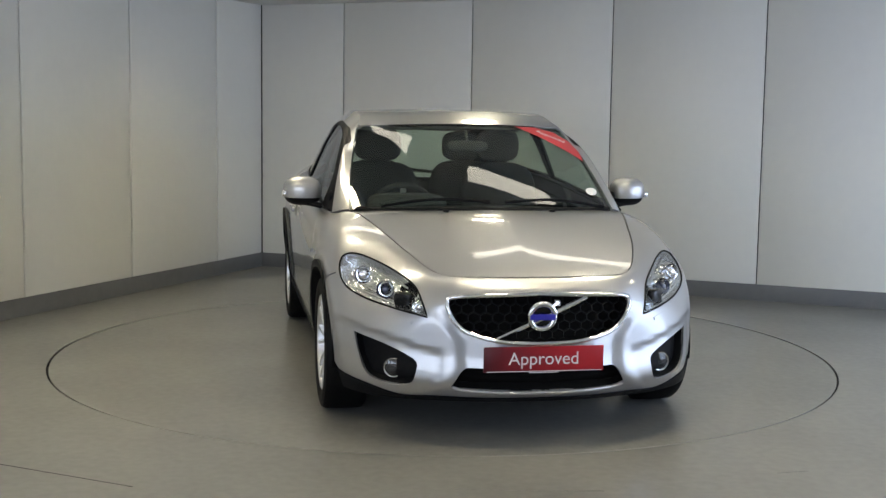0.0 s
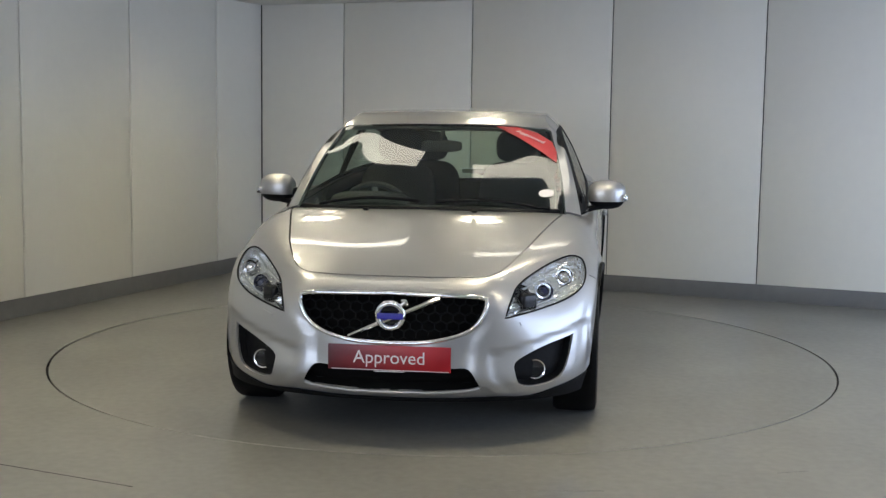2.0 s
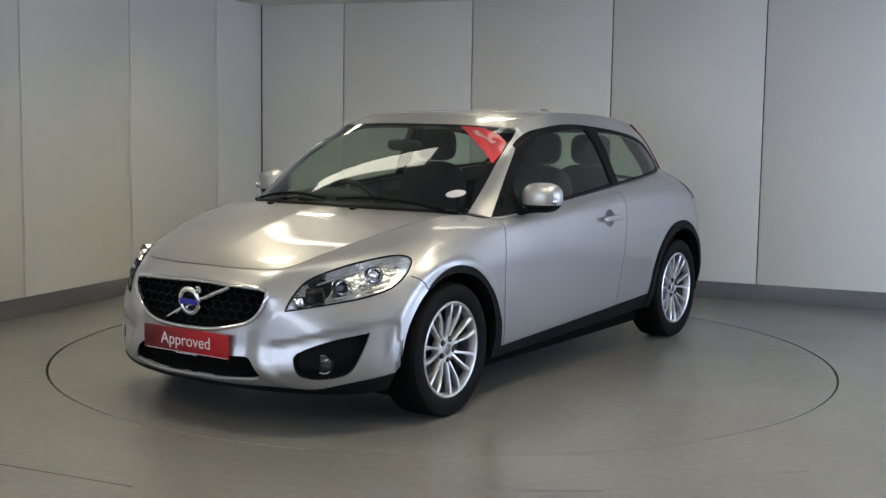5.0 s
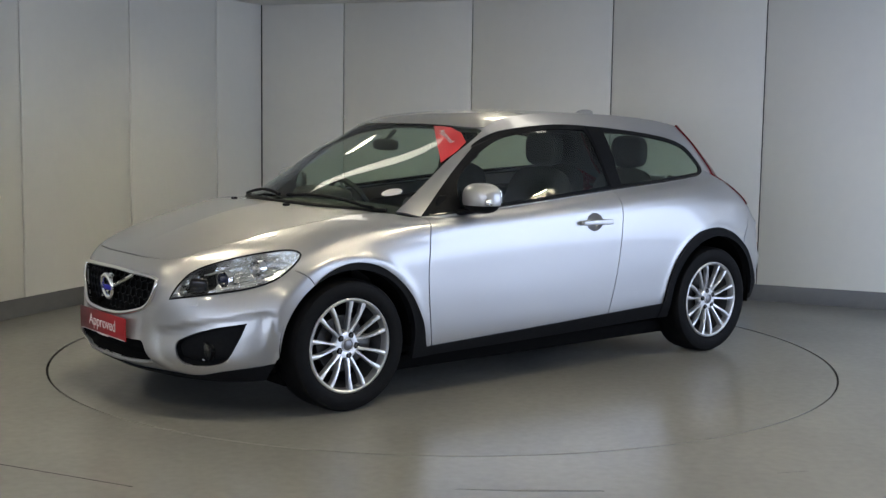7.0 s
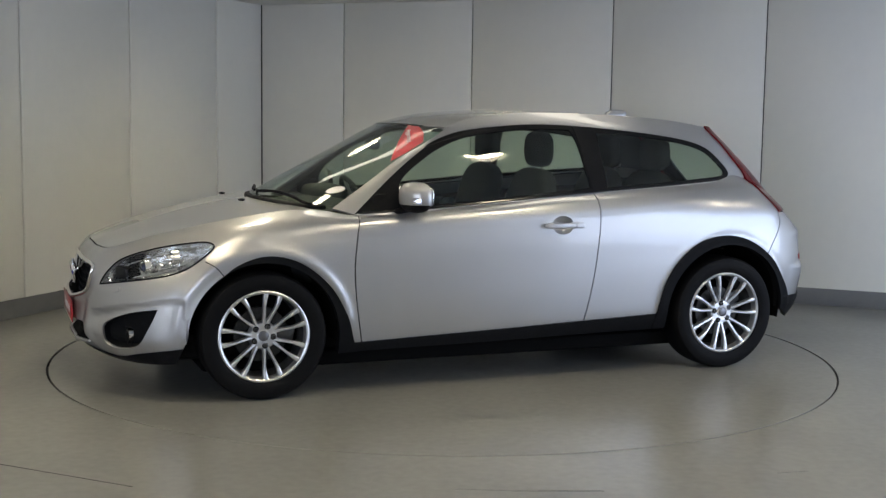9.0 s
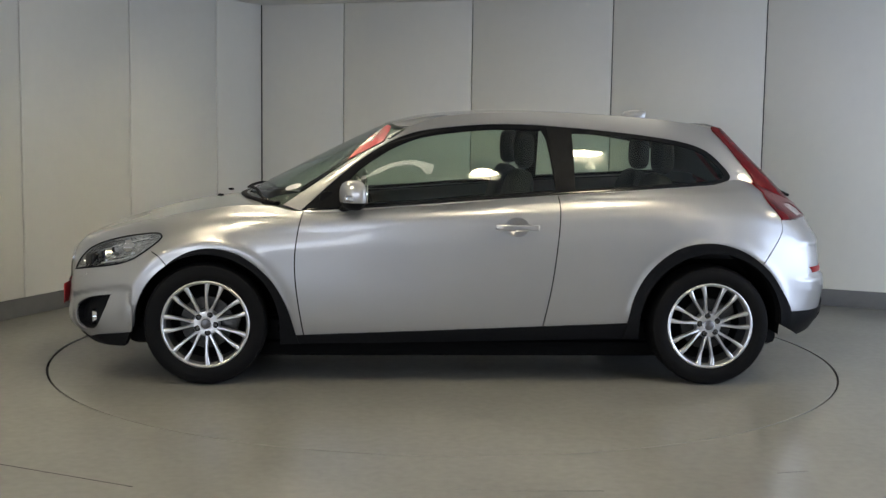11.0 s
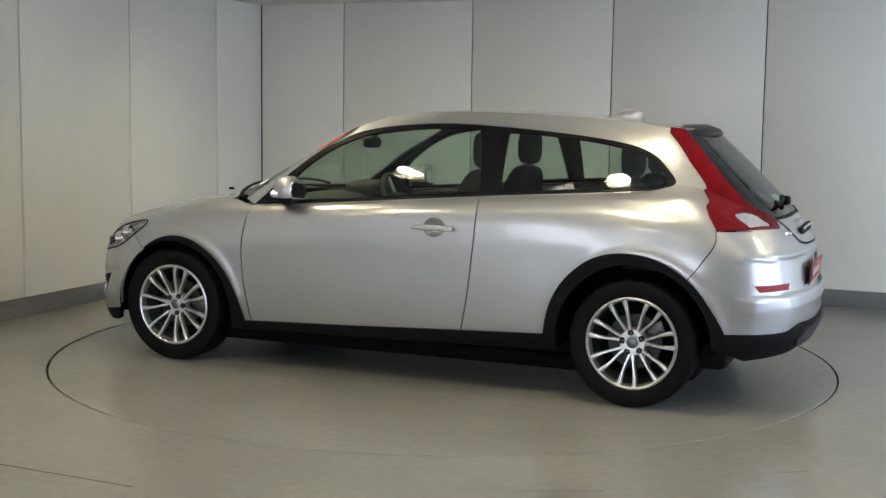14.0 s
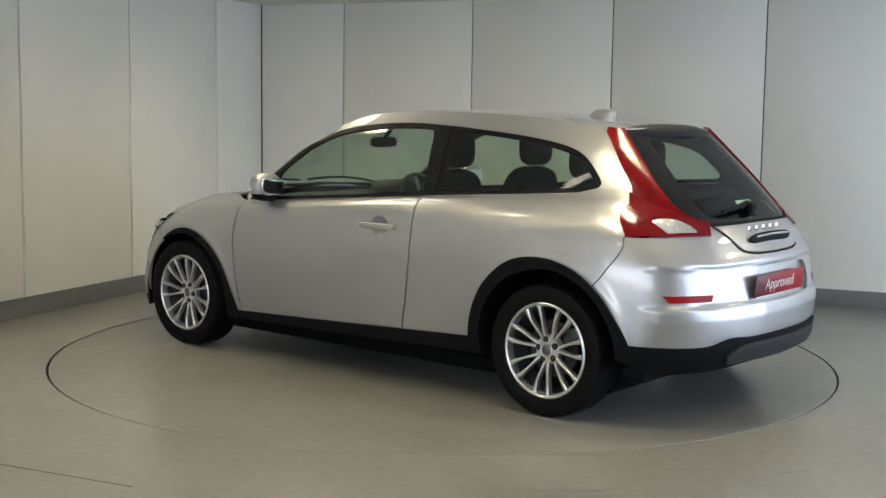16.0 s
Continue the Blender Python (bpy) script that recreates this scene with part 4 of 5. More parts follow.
# ---- wheels ----
def build_wheel(name, side):
    """A wheel at the origin; its face looks along +y."""
    w = new(name)
    w.parent = car
    tyre = [(.222, .075), (.232, .096), (.25, .103), (.285, .105), (.305, .098), (.3145, .082), (.3165, .05), (.3165, -.05), (.3145, -.082), (.30, -.1), (.25, -.103), (.222, -.09)]
    t = part("tyre", lathe_bm(tyre, 72), RUBBER, w, "black road tyre")
    rim = [(.226, .082), (.228, .094), (.221, .098), (.213, .093), (.208, .075), (.206, .055), (.212, .054), (.226, .06), (.226, .082)]
    part("rim", lathe_bm(rim, 72), ALLOY, w, "bright alloy rim")
    part("rim_barrel_shaded", lathe_bm([(.212, .055), (.205, .02), (.20, -.09), (.226, -.09)], 60), BARREL_SHADED, w, "inner rim barrel, darkened for the shade behind the spokes")
    for k in range(7):
        for d in (-1, 1):
            a0 = radians(90 + 360 / 7 * k + d * 6.5)
            a1 = radians(90 + 360 / 7 * k + d * 9.8)
            bm = bmesh.new()
            rings = []
            for t_ in np.linspace(0, 1, 6):
                r = .052 + (.217 - .052) * t_
                a = a0 + (a1 - a0) * t_ + d * .05 * math.sin(math.pi * t_)
                wd = .0098 - .0035 * math.sin(math.pi * min(1, t_ * 1.1)) + .003 * t_ ** 4
                hh = .066 + .026 * math.sin(math.pi / 2 * t_)
                e, n = Vector((math.cos(a), 0, math.sin(a))), Vector((-math.sin(a), 0, math.cos(a)))
                ring = [bm.verts.new(e * r + n * o + Vector((0, h, 0))) for o, h in
                        ((-wd, hh - .03), (-wd, hh - .004), (-wd * .55, hh), (wd * .55, hh), (wd, hh - .004), (wd, hh - .03))]
                rings.append(ring)
            for a_, b_ in zip(rings, rings[1:]):
                for i in range(6):
                    bm.faces.new((a_[i], a_[(i + 1) % 6], b_[(i + 1) % 6], b_[i]))
            bmesh.ops.recalc_face_normals(bm, faces=bm.faces[:])
            part("spoke", bm, ALLOY, w)
    part("hub", lathe_bm([(0, .064), (.028, .064), (.030, .069), (.034, .071), (.062, .067), (.07, .056), (.072, .03), (0, .03)], 40), ALLOY, w)
    part("centre_cap", lathe_bm([(0, .077), (.02, .076), (.026, .073), (.027, .062), (0, .06)], 28), CAP, w, "dark grey centre cap")
    part("cap_ring", lathe_bm([(.0265, .074), (.029, .0755), (.0315, .074), (.0315, .066), (.0265, .066), (.0265, .074)], 28), ALLOY, w)
    for k in range(5):
        a = radians(90 + 72 * k + 12)
        b = lathe_bm([(0, .071), (.006, .071), (.0085, .077), (.0105, .076), (.011, .06), (0, .06)], 14)
        b.transform(Matrix.Translation((.049 * math.cos(a), 0, .049 * math.sin(a))))
        part("bolt", b, STEEL, w)
        # raised black disc in place of the shade in the bolt's recess
        c = lathe_bm([(0, .0705), (.013, .0705), (.0155, .0695), (.0155, .062), (0, .062)], 18)
        c.transform(Matrix.Translation((.049 * math.cos(a), 0, .049 * math.sin(a))))
        part("bolt_hole_shade", c, GAP, w)
    part("brake_disc", lathe_bm([(.06, .01), (.135, .01), (.137, .005), (.137, -.01), (.06, -.01), (.06, .01)], 48), DISC, w)
    # black disc that stands for the shade at the back of the wheel
    part("wheel_back_shade", lathe_bm([(0, -.06), (.20, -.06), (.20, -.07), (0, -.07)], 32), GAP, w)
    part("caliper", box_bm(.10, .05, .07, .012, (-.115, .0, .03)), STEEL, w)
    return w


for x, y, z, turn in ((1.32, .772, .3165, -13), (-1.32, .772, .3165, 21)):
    wheel = build_wheel("wheel", 1)
    wheel.matrix_basis = pose(x, y, z, 0, turn, 0)
    other = copy_thing(wheel, pose(x, -y, z, 0, turn, 180))

# underbody and inner tub
part("underbody", box_bm(3.5, 1.35, .14, .04, (0.0, 0, .25)), PLASTIC, car, "dark underbody")
# two boxes added to keep light from the floor below the car
part("under_light_block", box_bm(3.2, 1.44, .08, .02, (0.0, 0, .165)), GAP, car)
part("front_light_block", box_bm(.55, .9, .05, .02, (1.72, 0, .20)), GAP, car)
part("engine_bay", box_bm(1.0, 1.15, .45, .05, (1.42, 0, .45)), GAP, car)
for x in (1.32, -1.32):
    for s in both:
        bm = bmesh.new()
        bmesh.ops.create_cone(bm, cap_ends=True, segments=40, radius1=.375, radius2=.375, depth=.34, matrix=Matrix.Translation((x, s * .68, .33)) @ Matrix.Rotation(radians(90), 4, "X"))
        bmesh.ops.reverse_faces(bm, faces=bm.faces[:])
        bmesh.ops.delete(bm, geom=[f for f in bm.faces if f.normal.y * s < -.9 or f.calc_center_median().z < .28 and abs(f.normal.y) < .5], context="FACES")
        bmesh.ops.bisect_plane(bm, geom=bm.verts[:] + bm.edges[:] + bm.faces[:], plane_co=(0, 0, .24), plane_no=(0, 0, -1), clear_outer=True)
        part("wheel_housing", bm, GAP, car)


# ---- the car's smaller parts ----
def pebble_bm(sx, sy, sz, e=0.6, centre=(0, 0, 0), nu=28, nv=16, m=None):
    """A rounded block: e = 1 is an ellipsoid, smaller is boxier."""
    bm = bmesh.new()
    f = lambda c: math.copysign(abs(c) ** e, c)
    rings = []
    for j in range(1, nv):
        b = -math.pi / 2 + math.pi * j / nv
        rings.append([bm.verts.new((sx / 2 * f(math.cos(b)) * f(math.cos(2 * math.pi * i / nu)), sy / 2 * f(math.cos(b)) * f(math.sin(2 * math.pi * i / nu)), sz / 2 * f(math.sin(b)))) for i in range(nu)])
    for a, b in zip(rings, rings[1:]):
        for i in range(nu):
            bm.faces.new((a[i], a[(i + 1) % nu], b[(i + 1) % nu], b[i]))
    for ring, z in ((rings[0][::-1], -1), (rings[-1], 1)):
        bm.faces.new(ring)
    bm.transform((m if m is not None else Matrix.Identity(4)) @ Matrix.Identity(4))
    bm.transform(Matrix.Translation(centre))
    return bm


def patch_part(name, sheet, poly, mat, parent, lift, sides=(1,), label="", rim=0.0):
    """A thin film that follows a sheet."""
    got = carve(sheet, [("in", poly)], lambda p: "out", cell=0.04)
    return sheet_part(name, sheet, got["in"], mat, parent, lift, rim, sides, label)


def axis_x(m_at, bm):
    """Turns a lathe about +y so that it faces +x, and puts it in place."""
    bm.transform(Matrix.Translation(m_at) @ Matrix.Rotation(radians(-90), 4, "Z"))
    return bm


# grille: frame, mesh, bar and emblem
g_uv = LOWER.find(rounded(GRILLE, closed=False, step=.02, sharp=(3,)), "yz", nose_only)
g_pt = LOWER.at(g_uv, .004)
loop = [tuple(p) for p in g_pt] + [(p[0], -p[1], p[2]) for p in g_pt[::-1]][1:-1]
part("grille_frame", tube_bm(loop, .0105, True, 10), CHROME, car, "bright chrome grille surround")
bars = []
inner_loop = np.array([(p[1], p[2]) for p in np.array(loop)])
R_HEX = .030
for row in range(-1, 8):
    for col in range(-9, 10):
        cy, cz = (col + .5 * (row % 2)) * R_HEX * 1.732, .44 + row * R_HEX * 1.5 * .82
        corner = [(cy + R_HEX * math.sin(math.pi / 3 * k), cz + .82 * R_HEX * math.cos(math.pi / 3 * k)) for k in range(6)]
        for k in (0, 1, 2):
            a, b = corner[k], corner[k + 1]
            mid = np.array([[(a[0] + b[0]) / 2, (a[1] + b[1]) / 2]])
            if not inside(inner_loop, mid)[0]:
                continue
            ends = []
            for y, z in (a, b):
                bend = 2.14 - .22 * y * y - .33 * max(0, z - .55) - .035
                ends.append((bend, y, z))
            bars.append(tube_bm(ends, .0048, False, 4))
part("grille_mesh", join_bm(bars), PLASTIC, car, "black honeycomb grille")
part("grille_bar", tube_bm([(2.105, -.185, .462), (2.128, -.05, .528), (2.128, .05, .572), (2.10, .205, .638)], .011, False, 8), CHROME, car, "chrome diagonal bar")
em = new("emblem")
em.parent = car
em.matrix_basis = pose(2.142, 0, .562, 0, 8, 0)
tor = [(2 * math.pi * k / 40) for k in range(40)]
part("emblem_ring", tube_bm([(0, .055 * math.cos(a), .055 * math.sin(a)) for a in tor], .013, True, 10), CHROME, em)
part("emblem_arrow", join_bm([tube_bm([(0, .044, .044), (0, .066, .062)], [.008, .0105]), tube_bm([(0, .048, .068), (0, .07, .068)], .005), tube_bm([(0, .070, .046), (0, .070, .068)], .005)]), CHROME, em)
part("emblem_band", box_bm(.012, .112, .026, .003, (.008, 0, 0)), BLUE_ENAMEL, em, "blue enamel band")
part("emblem_disc", axis_x((-.012, 0, 0), lathe_bm([(0, .004), (.052, .004), (.052, 0), (0, 0)], 32)), GLOSS_BLACK, em)
lip = LOWER.at(LOWER.find(rounded([(0, .236), (.2, .239), (.345, .245), (.378, .256)], closed=False, step=.03), "yz", nose_only), .002)
part("intake_lip", tube_bm([tuple(q) for q in lip[::-1]] + [(q[0], -q[1], q[2]) for q in lip[1:]], .0085, False, 8), PAINT, car, "silver lip below the lower intake")
for z in (.268, .30):
    part("intake_slat", tube_bm([(2.085 - .25 * y * y, y, z) for y in np.linspace(-.36, .36, 13)], .008, False, 6, .6), PLASTIC, car)


def sign(name, m):
    ob = new(name)
    ob.parent = car
    ob.matrix_basis = m
    part("plate", prism_bm([(-.262, -.054), (.262, -.054), (.262, .054), (-.262, .054)], .004, .0008), RED_SIGN, ob, "red advertising plate")
    t = lettering("lettering", "Approved", .072, WHITE_PRINT, ob, pose(0, .002, .0044))
    w = max(v.co.x for v in t.data.vertices) - min(v.co.x for v in t.data.vertices)
    t.matrix_basis = pose(0, .0, .0044) @ Matrix.Diagonal((.305 / w, .305 / w, 1, 1))
    part("printed_line", box_bm(.50, .003, .0006, 0, (.004, -.0515, .0045)), WHITE_PRINT, ob)
    part("printed_bar", box_bm(.13, .004, .0006, 0, (.0, -.058, .001)), WHITE_PRINT, ob)
    return ob


sign("sign_plate", Matrix(((0, 0, 1, 2.172), (1, 0, 0, 0.002), (0, 1, 0, .386), (0, 0, 0, 1))))
sign("sign_plate", Matrix.Translation((-2.08, -.0, .633)) @ Matrix.Rotation(radians(-6), 4, "Y") @ Matrix(((0, 0, -1, 0), (-1, 0, 0, 0), (0, 1, 0, 0), (0, 0, 0, 1))))

for s in both:
    # fog lamp
    f = new("fog_lamp")
    f.parent = car
    f.matrix_basis = pose(1.945, s * .608, .316, 0, 0, s * 12)
    part("bowl", axis_x((0, 0, 0), lathe_bm([(0, -.03), (.02, -.026), (.036, -.006), (.038, .0), (.043, .002), (.044, -.02)], 28)), LAMP_SILVER, f)
    part("lens", axis_x((0, 0, 0), lathe_bm([(0, .006), (.02, .005), (.037, .0)], 28)), CLEAR, f)
    # headlamp inside
    for (x, y, z), r, nm in (((1.865, .635, .645), .037, "projector"), ((1.745, .72, .695), .038, "beam_reflector"), ((2.005, .515, .588), .024, "side_light")):
        h = new(nm)
        h.parent = car
        h.matrix_basis = pose(x, s * y, z, 0, 0, s * 14)
        part("bowl", axis_x((0, 0, 0), lathe_bm([(0, -.05), (r * .55, -.042), (r * .93, -.008), (r, .0), (r * 1.06, .003), (r * 1.08, -.03)], 32)), CHROME, h)
        if nm != "side_light":
            part("lens", axis_x((0, 0, 0), lathe_bm([(0, .016), (r * .35, .012), (r * .62, -.004), (r * .66, -.02), (0, -.02)], 28)), LENS_BLUE if nm == "projector" else LAMP_SILVER, h)
    for k, (x0, y0, z0, x1, y1, z1) in enumerate(((1.98, .555, .575, 1.72, .765, .645), (1.93, .54, .655, 1.62, .72, .745), (1.88, .60, .60, 1.68, .77, .675))):
        part("lamp_trim", tube_bm([(x0 - .02, s * y0, z0), ((x0 + x1) / 2 + .01, s * (y0 + y1) / 2, (z0 + z1) / 2), (x1, s * y1, z1)], .006, False, 6), CHROME, car)
    part("lamp_shade", pebble_bm(.055, .085, .075, .4, m=Matrix.Translation((1.948, s * .562, .612)) @ Matrix.Rotation(radians(s * 40), 4, "Z")), GLOSS_BLACK, car)
    hl = LOWER.at(headlamp, .0015)
    part("headlamp_gasket", tube_bm([(q[0], s * q[1], q[2]) for q in hl], .0042, True, 6), PLASTIC, car, "thin black headlamp seal")
    wc = LOWER.near([(2.028, .545, .533), (2.012, .575, .541), (1.984, .605, .549), (1.978, .607, .534), (2.004, .579, .525), (2.024, .548, .519)])
    patch_part("washer_cover", LOWER, wc, PAINT, car, .004, (s,), "small silver headlamp washer cover", .006)
    # door mirror
    dm = new("door_mirror")
    dm.parent = car
    body = pebble_bm(.16, .205, .155, .76, nu=40, nv=24)
    for v in body.verts:
        if v.co.x < 0:
            v.co.x *= .62
        v.co.x -= max(0, v.co.y * s) * .25
    up = body.copy()
    bmesh.ops.bisect_plane(up, geom=up.verts[:] + up.edges[:] + up.faces[:], plane_co=(0, 0, -.035), plane_no=(0, 0, -1), clear_outer=True)
    bmesh.ops.bisect_plane(body, geom=body.verts[:] + body.edges[:] + body.faces[:], plane_co=(0, 0, -.035), plane_no=(0, 0, 1), clear_outer=True)
    body.transform(Matrix.Diagonal((.97, .97, 1, 1)))
    dm.matrix_basis = pose(.555, s * .905, .993)
    part("shell", up, PAINT, dm, "silver mirror shell")
    part("base", body, PLASTIC, dm, "dark mirror base")
    part("mirror_glass", pebble_bm(.012, .165, .095, .5, (-.062, 0, .004)), CHROME, dm)
    part("indicator", pebble_bm(.085, .03, .036, .5, (.012, s * .083, -.014), m=Matrix.Rotation(radians(s * 25), 4, "Z")), LAMP_SILVER, dm, "clear indicator lens")
    part("arm", tube_bm([(.075, -s * .135, -.085), (.04, -s * .07, -.07), (.015, 0, -.056)], [.028, .026, .03], False, 12, .6), PLASTIC, dm)
    part("mirror_sail", pebble_bm(.13, .02, .10, .5, (.12, -s * .145, -.04), m=Matrix.Rotation(radians(s * 10), 4, "Z")), PLASTIC, dm)
    # door handle
    hu = LOWER.at([cup_centre])[0]
    h = part("door_handle", pebble_bm(.232, .026, .03, .45, (HANDLE_X, s * (hu[1] + .022), HANDLE_Z)), PAINT, car, "silver door handle")
    part("lock_cover", pebble_bm(.055, .012, .03, .4, (HANDLE_X - .085, s * (hu[1] + .030), HANDLE_Z)), PAINT, h)
    # washer nozzles
    part("washer_nozzle", pebble_bm(.035, .03, .014, .7, (1.305, s * .266, .945)), PLASTIC, car)
    # weather strip along the foot of the side windows
    ws = HOUSE.at(HOUSE.find(rounded([(.80, .908), (.463, .928), (.2, .948), (-.575, 1.007), (-1.007, 1.034), (-1.375, 1.058)], closed=False, step=.05), "xz", h_side), .002)
    part("window_strip", tube_bm([(p[0], s * p[1], p[2]) for p in ws], .006, False, 6), GLOSS_BLACK, car)

# wipers and cowl
cowl = [HOUSE.at(HOUSE.find([(xx, yy)], "xy", lambda f: f[:, 0] > .3), -.004)[0] for xx, yy in ((1.205, 0), (1.185, .15), (1.14, .35), (1.06, .55), (.965, .66))]
cowl_line = [tuple(p) for p in cowl][::-1] + [(p[0], -p[1], p[2]) for p in cowl[1:]]
part("cowl", tube_bm(cowl_line, .02, False, 8, .6), PLASTIC, car, "black cowl below the windscreen")
for y0, y1 in ((.62, .06), (-.02, -.55)):
    pts = []
    for t in np.linspace(0, 1, 10):
        y = y0 + (y1 - y0) * t
        x = 1.185 - .36 * y * y - .02 - .03 * math.sin(math.pi * t)
        p = HOUSE.at(HOUSE.find([(x, abs(y))], "xy", lambda f: f[:, 0] > .3), .016)[0]
        pts.append((p[0], y, p[2]))
    part("wiper", tube_bm(pts, .008, False, 6), PLASTIC, car, "black windscreen wiper")

# films on the windscreen
ws_keep = lambda f: (f[:, 0] > .3) & (f[:, 1] < .7)
patch_part("tax_disc", HOUSE, HOUSE.find([(.593 + .038 * math.cos(a), 1.012 + .018 * math.sin(a)) for a in np.linspace(0, 2 * math.pi, 25)[:-1]], "yz", ws_keep), WHITE_PRINT, car, .002, label="round paper disc stuck to the windscreen")
ribbon_uv = HOUSE.find([(.29, 1.344), (.415, 1.338), (.52, 1.31), (.60, 1.262), (.63, 1.21), (.632, 1.158), (.55, 1.212), (.42, 1.285)], "yz", ws_keep)
patch_part("windscreen_ribbon", HOUSE, ribbon_uv, RED_FILM, car, .003, label="red ribbon sticker across the windscreen corner")
c0, c1 = HOUSE.at(HOUSE.find([(.39, 1.318), (.575, 1.243)], "yz", ws_keep), .014)
ex = Vector(c1 - c0).normalized()
nz = Vector(HOUSE.normal(HOUSE.find([(.48, 1.28)], "yz", ws_keep))[0])
ey = nz.cross(ex).normalized()
nz = ex.cross(ey)
mid = Vector((c0 + c1) / 2)
txt = lettering("lettering", "Approved", .05, WHITE_PRINT, car, Matrix.Translation(mid) @ Matrix((ex, ey, nz)).transposed().to_4x4(), "small white word on the ribbon")
w = max(v.co.x for v in txt.data.vertices) - min(v.co.x for v in txt.data.vertices)
txt.matrix_basis = txt.matrix_basis @ Matrix.Diagonal((.17 / w, .17 / w, 1, 1))

# rear: spoiler, wiper, letters, handle, aerial
bm = bmesh.new()
sec = [(.02, .006), (-.04, .006), (-.10, -.008), (-.118, -.02), (-.112, -.034), (-.06, -.036), (-.03, -.05), (0, -.04)]
rings = []
for y in np.linspace(-.44, .44, 25):
    k = 1 - .35 * (abs(y) / .44) ** 4
    xb, zb = -1.43 + .09 * (abs(y) / .44) ** 2 * .6, 1.366 - .022 * (y / .44) ** 2
    rings.append([bm.verts.new((xb + a * k * 1.06, y, zb + b * k * 1.45)) for a, b in sec])
for a, b in zip(rings, rings[1:]):
    for i in range(len(sec)):
        bm.faces.new((a[i], a[(i + 1) % len(sec)], b[(i + 1) % len(sec)], b[i]))
bm.faces.new(rings[0])
bm.faces.new(rings[-1])
bmesh.ops.recalc_face_normals(bm, faces=bm.faces[:])
part("spoiler", bm, SPOILER, car, "dark grey roof spoiler")
part("brake_light", box_bm(.012, .30, .012, .003, (-1.535, 0, 1.336)), RED_LENS, car)
bm = pebble_bm(.15, .045, .07, .8)
for v in bm.verts:
    v.co.x -= max(0, v.co.z) * .5
    v.co.y *= 1 - max(0, v.co.z) * 8
    v.co.z = max(v.co.z, -.02)
bm.transform(Matrix.Translation((-1.06, 0, 1.415)))
part("aerial", bm, PAINT, car, "silver fin aerial")
part("wiper_hub", pebble_bm(.05, .06, .05, .7, (-1.915, 0, .985)), PLASTIC, car)
pts = []
for y, z in ((0, .985), (.10, .975), (.20, .965), (.28, .962)):
    p = HOUSE.at(HOUSE.find([(y, z)], "yz", tail_only), .022)[0]
    pts.append(tuple(p))
part("rear_wiper", tube_bm(pts, [.016, .013, .011, .008], False, 8), PLASTIC, car, "black rear wiper")
for k in range(5):
    y, z = (2 - k) * .075, .885
    p = LOWER.at(LOWER.find([(abs(y), z)], "yz", TAIL_ONLY2), .010)[0]
    part("letter_bar", box_bm(.008, .028, .026, .004, (p[0], y, p[2])), CHROME, car, "small chrome letter-sized block")
p = LOWER.at(LOWER.find([(0, .842)], "yz", TAIL_ONLY2), .008)[0]
part("tailgate_handle", pebble_bm(.022, .44, .056, .7, (p[0], 0, p[2])), PLASTIC, car, "black tailgate handle")
part("handle_bar", tube_bm([(p[0] - .012, y, p[2] + .016 - .15 * y * y) for y in np.linspace(-.17, .17, 9)], .006, False, 6), CHROME, car)
p = LOWER.at(LOWER.find([(.40, .842)], "yz", TAIL_ONLY2), .006)[0]
part("model_badge", box_bm(.006, .075, .018, .003, m=Matrix.Translation(p) @ Matrix.Rotation(radians(-18), 4, "Z")), CHROME, car, "small chrome badge bar")
p = HOUSE.at(HOUSE.find([(.10, 1.0)], "yz", tail_only), -.01)[0]
part("rear_sticker", box_bm(.004, .16, .05, .001, m=Matrix.Translation((p[0], -.06, p[2])) @ Matrix.Rotation(radians(45), 4, "Y")), STICKER, car, "pale sticker inside the rear glass")

# rear: the lighter diffuser panel in the valance
dif = LOWER.find(rounded([(0, .385), (.30, .385), (.40, .375), (.46, .335), (.44, .300), (0, .292)], closed=False, sharp=(1, 3, 4), step=.03), "yz", tail_only)
dif = np.concatenate([dif, [[LOWER.U, dif[-1][1]], [LOWER.U, dif[0][1]]]])
patch_part("diffuser", LOWER, dif, DIFFUSER, car, .022, both, "dark grey diffuser panel in the rear valance", .016)

# ---- inside the car ----
sheet_part("headliner", ROOF, carve(ROOF, [], lambda p: "roof")["roof"], LINER, car, -.03, 0, both, "grey headliner")
for s in both:
    sheet_part("pillar_lining", HOUSE, house["side_frame"], TRIM_GREY, car, -.025, 0, (s,))
    sheet_part("side_lining", LOWER, pieces["door"], TRIM_GREY, car, -.09, 0, (s,), "dark door lining")
    sheet_part("side_lining", LOWER, pieces["quarter_panel"], TRIM_GREY, car, -.09, 0, (s,), "dark rear side lining")
dash = pebble_bm(.62, 1.36, .42, .5, nu=40)
for v in dash.verts:
    v.co.z -= max(0, v.co.x) * .12
dash.transform(Matrix.Translation((.86, 0, .72)))
part("dashboard", dash, TRIM_GREY, car, "black dashboard")
part("instrument_hood", pebble_bm(.22, .42, .12, .6, (.68, -.36, .93)), TRIM_GREY, car)
sw = new("steering_wheel")
sw.parent = car
sw.matrix_basis = pose(.47, -.36, .86, 0, -62, 0)
part("wheel_rim", tube_bm([(.185 * math.cos(a), .185 * math.sin(a), 0) for a in tor], .016, True, 8), TRIM_GREY, sw)
part("wheel_boss", pebble_bm(.15, .17, .06, .7, (0, 0, -.02)), TRIM_GREY, sw)
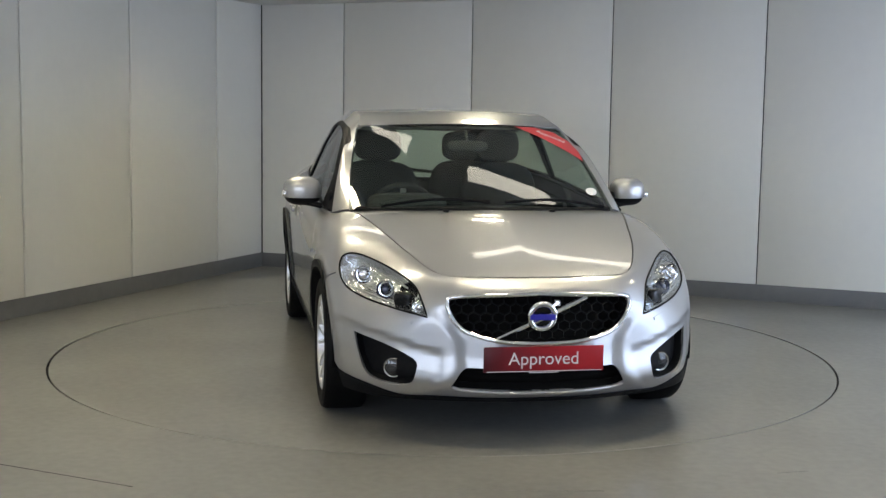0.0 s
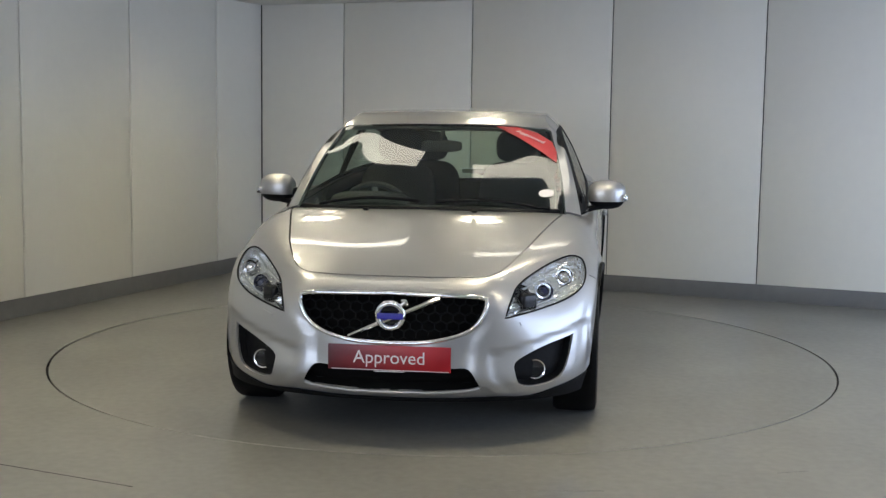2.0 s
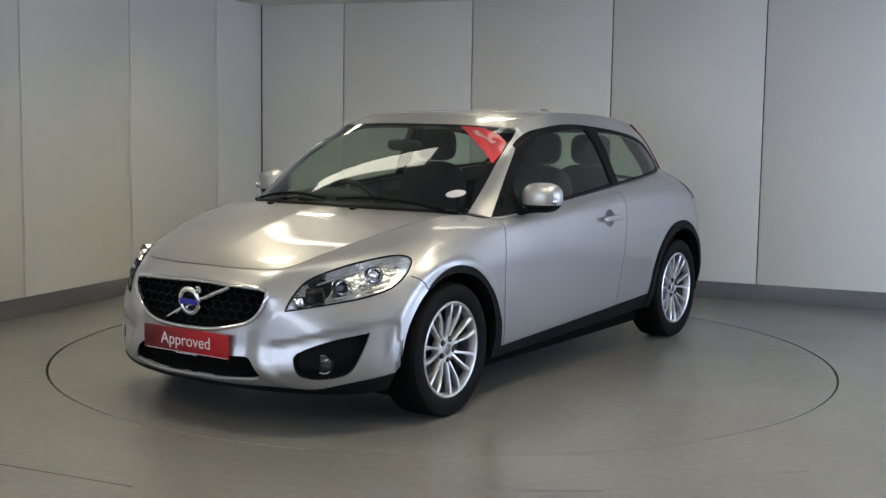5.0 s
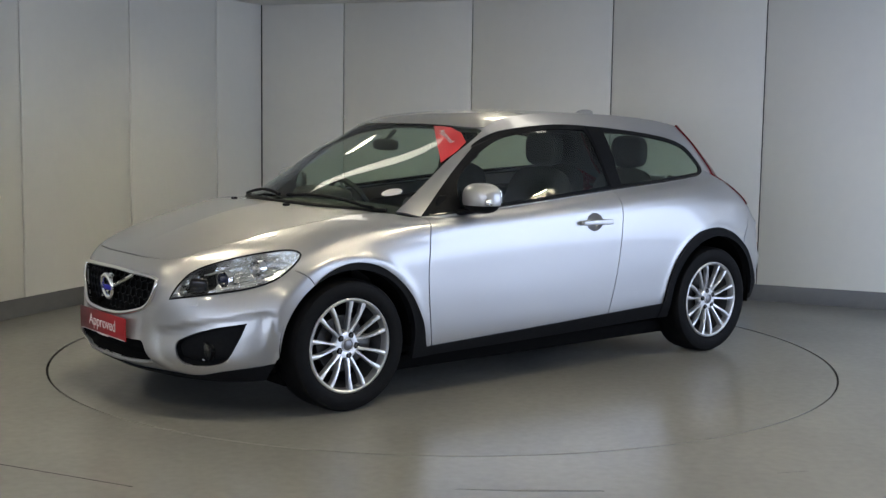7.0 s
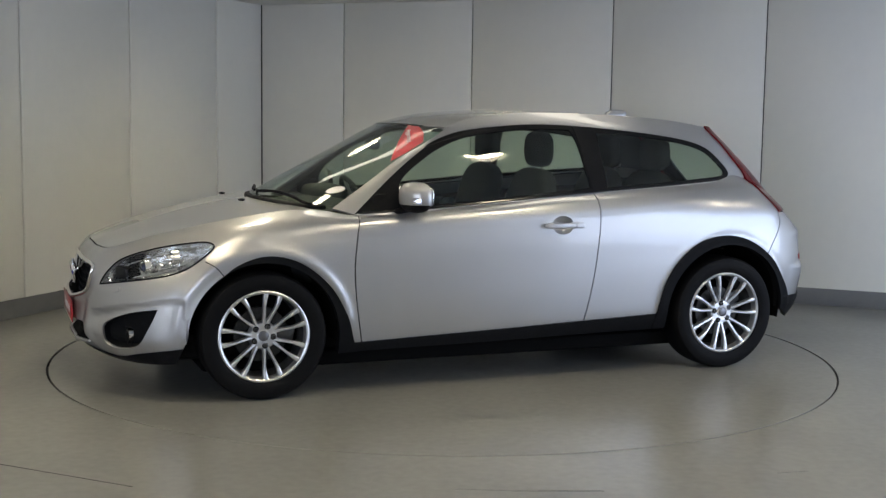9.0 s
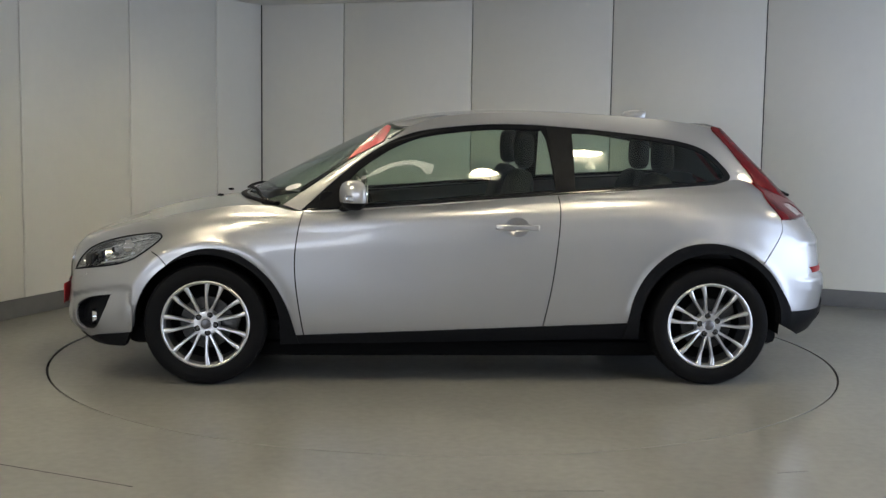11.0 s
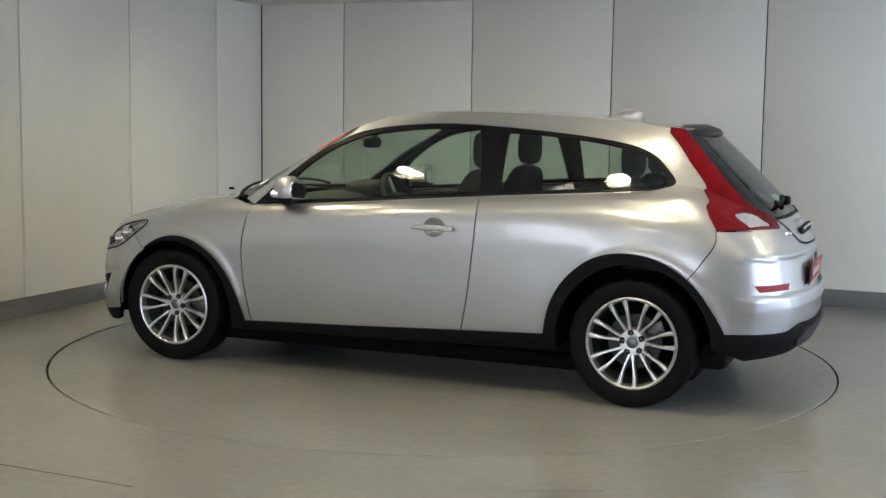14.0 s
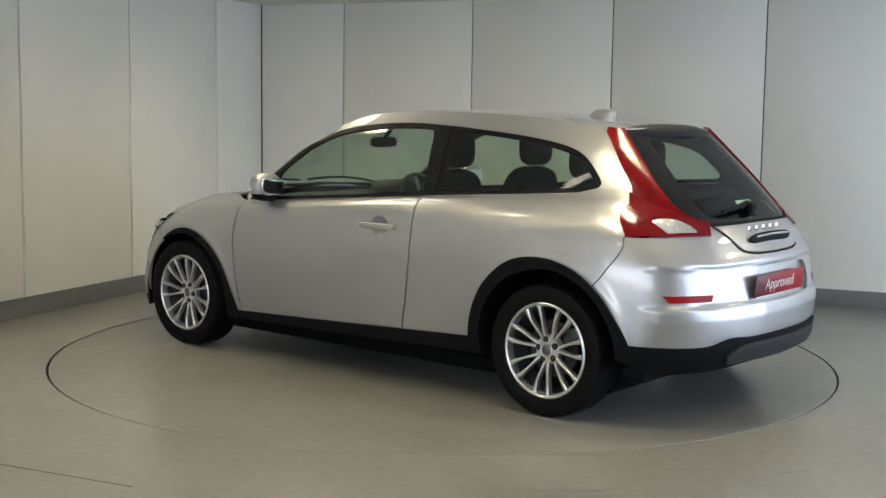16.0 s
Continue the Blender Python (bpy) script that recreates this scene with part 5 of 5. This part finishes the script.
for a in (0, 120, 240):
    part("wheel_spoke", tube_bm([(.05 * math.cos(radians(a)), .05 * math.sin(radians(a)), -.01), (.18 * math.cos(radians(a)), .18 * math.sin(radians(a)), 0)], .016, False, 6, .5), ALLOY, sw)


def seat(x, y, z, tilt, width=.48, height=.62):
    ob = new("seat")
    ob.parent = car
    ob.matrix_basis = pose(x, y, z)
    part("cushion", pebble_bm(.52, width, .18, .55, (.12, 0, 0)), CLOTH, ob)
    part("backrest", pebble_bm(.15, width, height, .55, m=Matrix.Translation((-.14 - .5 * height * math.sin(radians(tilt)), 0, .5 * height)) @ Matrix.Rotation(radians(-tilt), 4, "Y")), CLOTH, ob)
    k = height + .10
    hx = -.14 - k * math.sin(radians(tilt))
    part("headrest", pebble_bm(.10, .27, .20, .62, (hx + .02, 0, k * math.cos(radians(tilt)) + .02)), CLOTH, ob)
    for d in (-.06, .06):
        part("headrest_rod", tube_bm([(hx + .03, d, height * .9), (hx + .02, d, k - .02)], .006, False, 6), STEEL, ob)
    return ob


for y in (.37, -.37):
    seat(-.08, y, .50, 14)
for y in (.30, -.30):
    seat(-.86, y, .55, 17, .46, .55)
part("rear_mirror", pebble_bm(.03, .23, .065, .6, (.495, 0, 1.235)), TRIM_GREY, car, "black interior mirror")
part("mirror_stem", tube_bm([(.43, 0, 1.315), (.50, 0, 1.25)], .012), TRIM_GREY, car)
part("boot_floor", box_bm(.75, 1.05, .05, .01, (-1.55, 0, .66)), TRIM_GREY, car)
part("tailgate_lining", box_bm(.03, .95, .28, .01, m=Matrix.Translation((-1.90, 0, .78)) @ Matrix.Rotation(radians(12), 4, "Y")), TRIM_GREY, car)
for s in both:
    part("sun_visor", pebble_bm(.14, .38, .018, .5, (.17, s * .30, 1.352)), LINER, car)


# ---- what moves ----
def motions():
    rows_car, rows_disc = [], []
    for i in range(33):
        t = i * 0.5
        a = -79.393 - 8.79944 * t - 0.0078753 * t * t + 0.00065839 * t ** 3
        rows_car.append((t, pose(0, 0, 0, 0, 0, a) @ pose(-0.0348, 0.0342, 0)))
        rows_disc.append((t, pose(0, 0, 0, 0, 0, a)))
    walk(car, rows_car)
    walk(turntable, rows_disc)


motions()
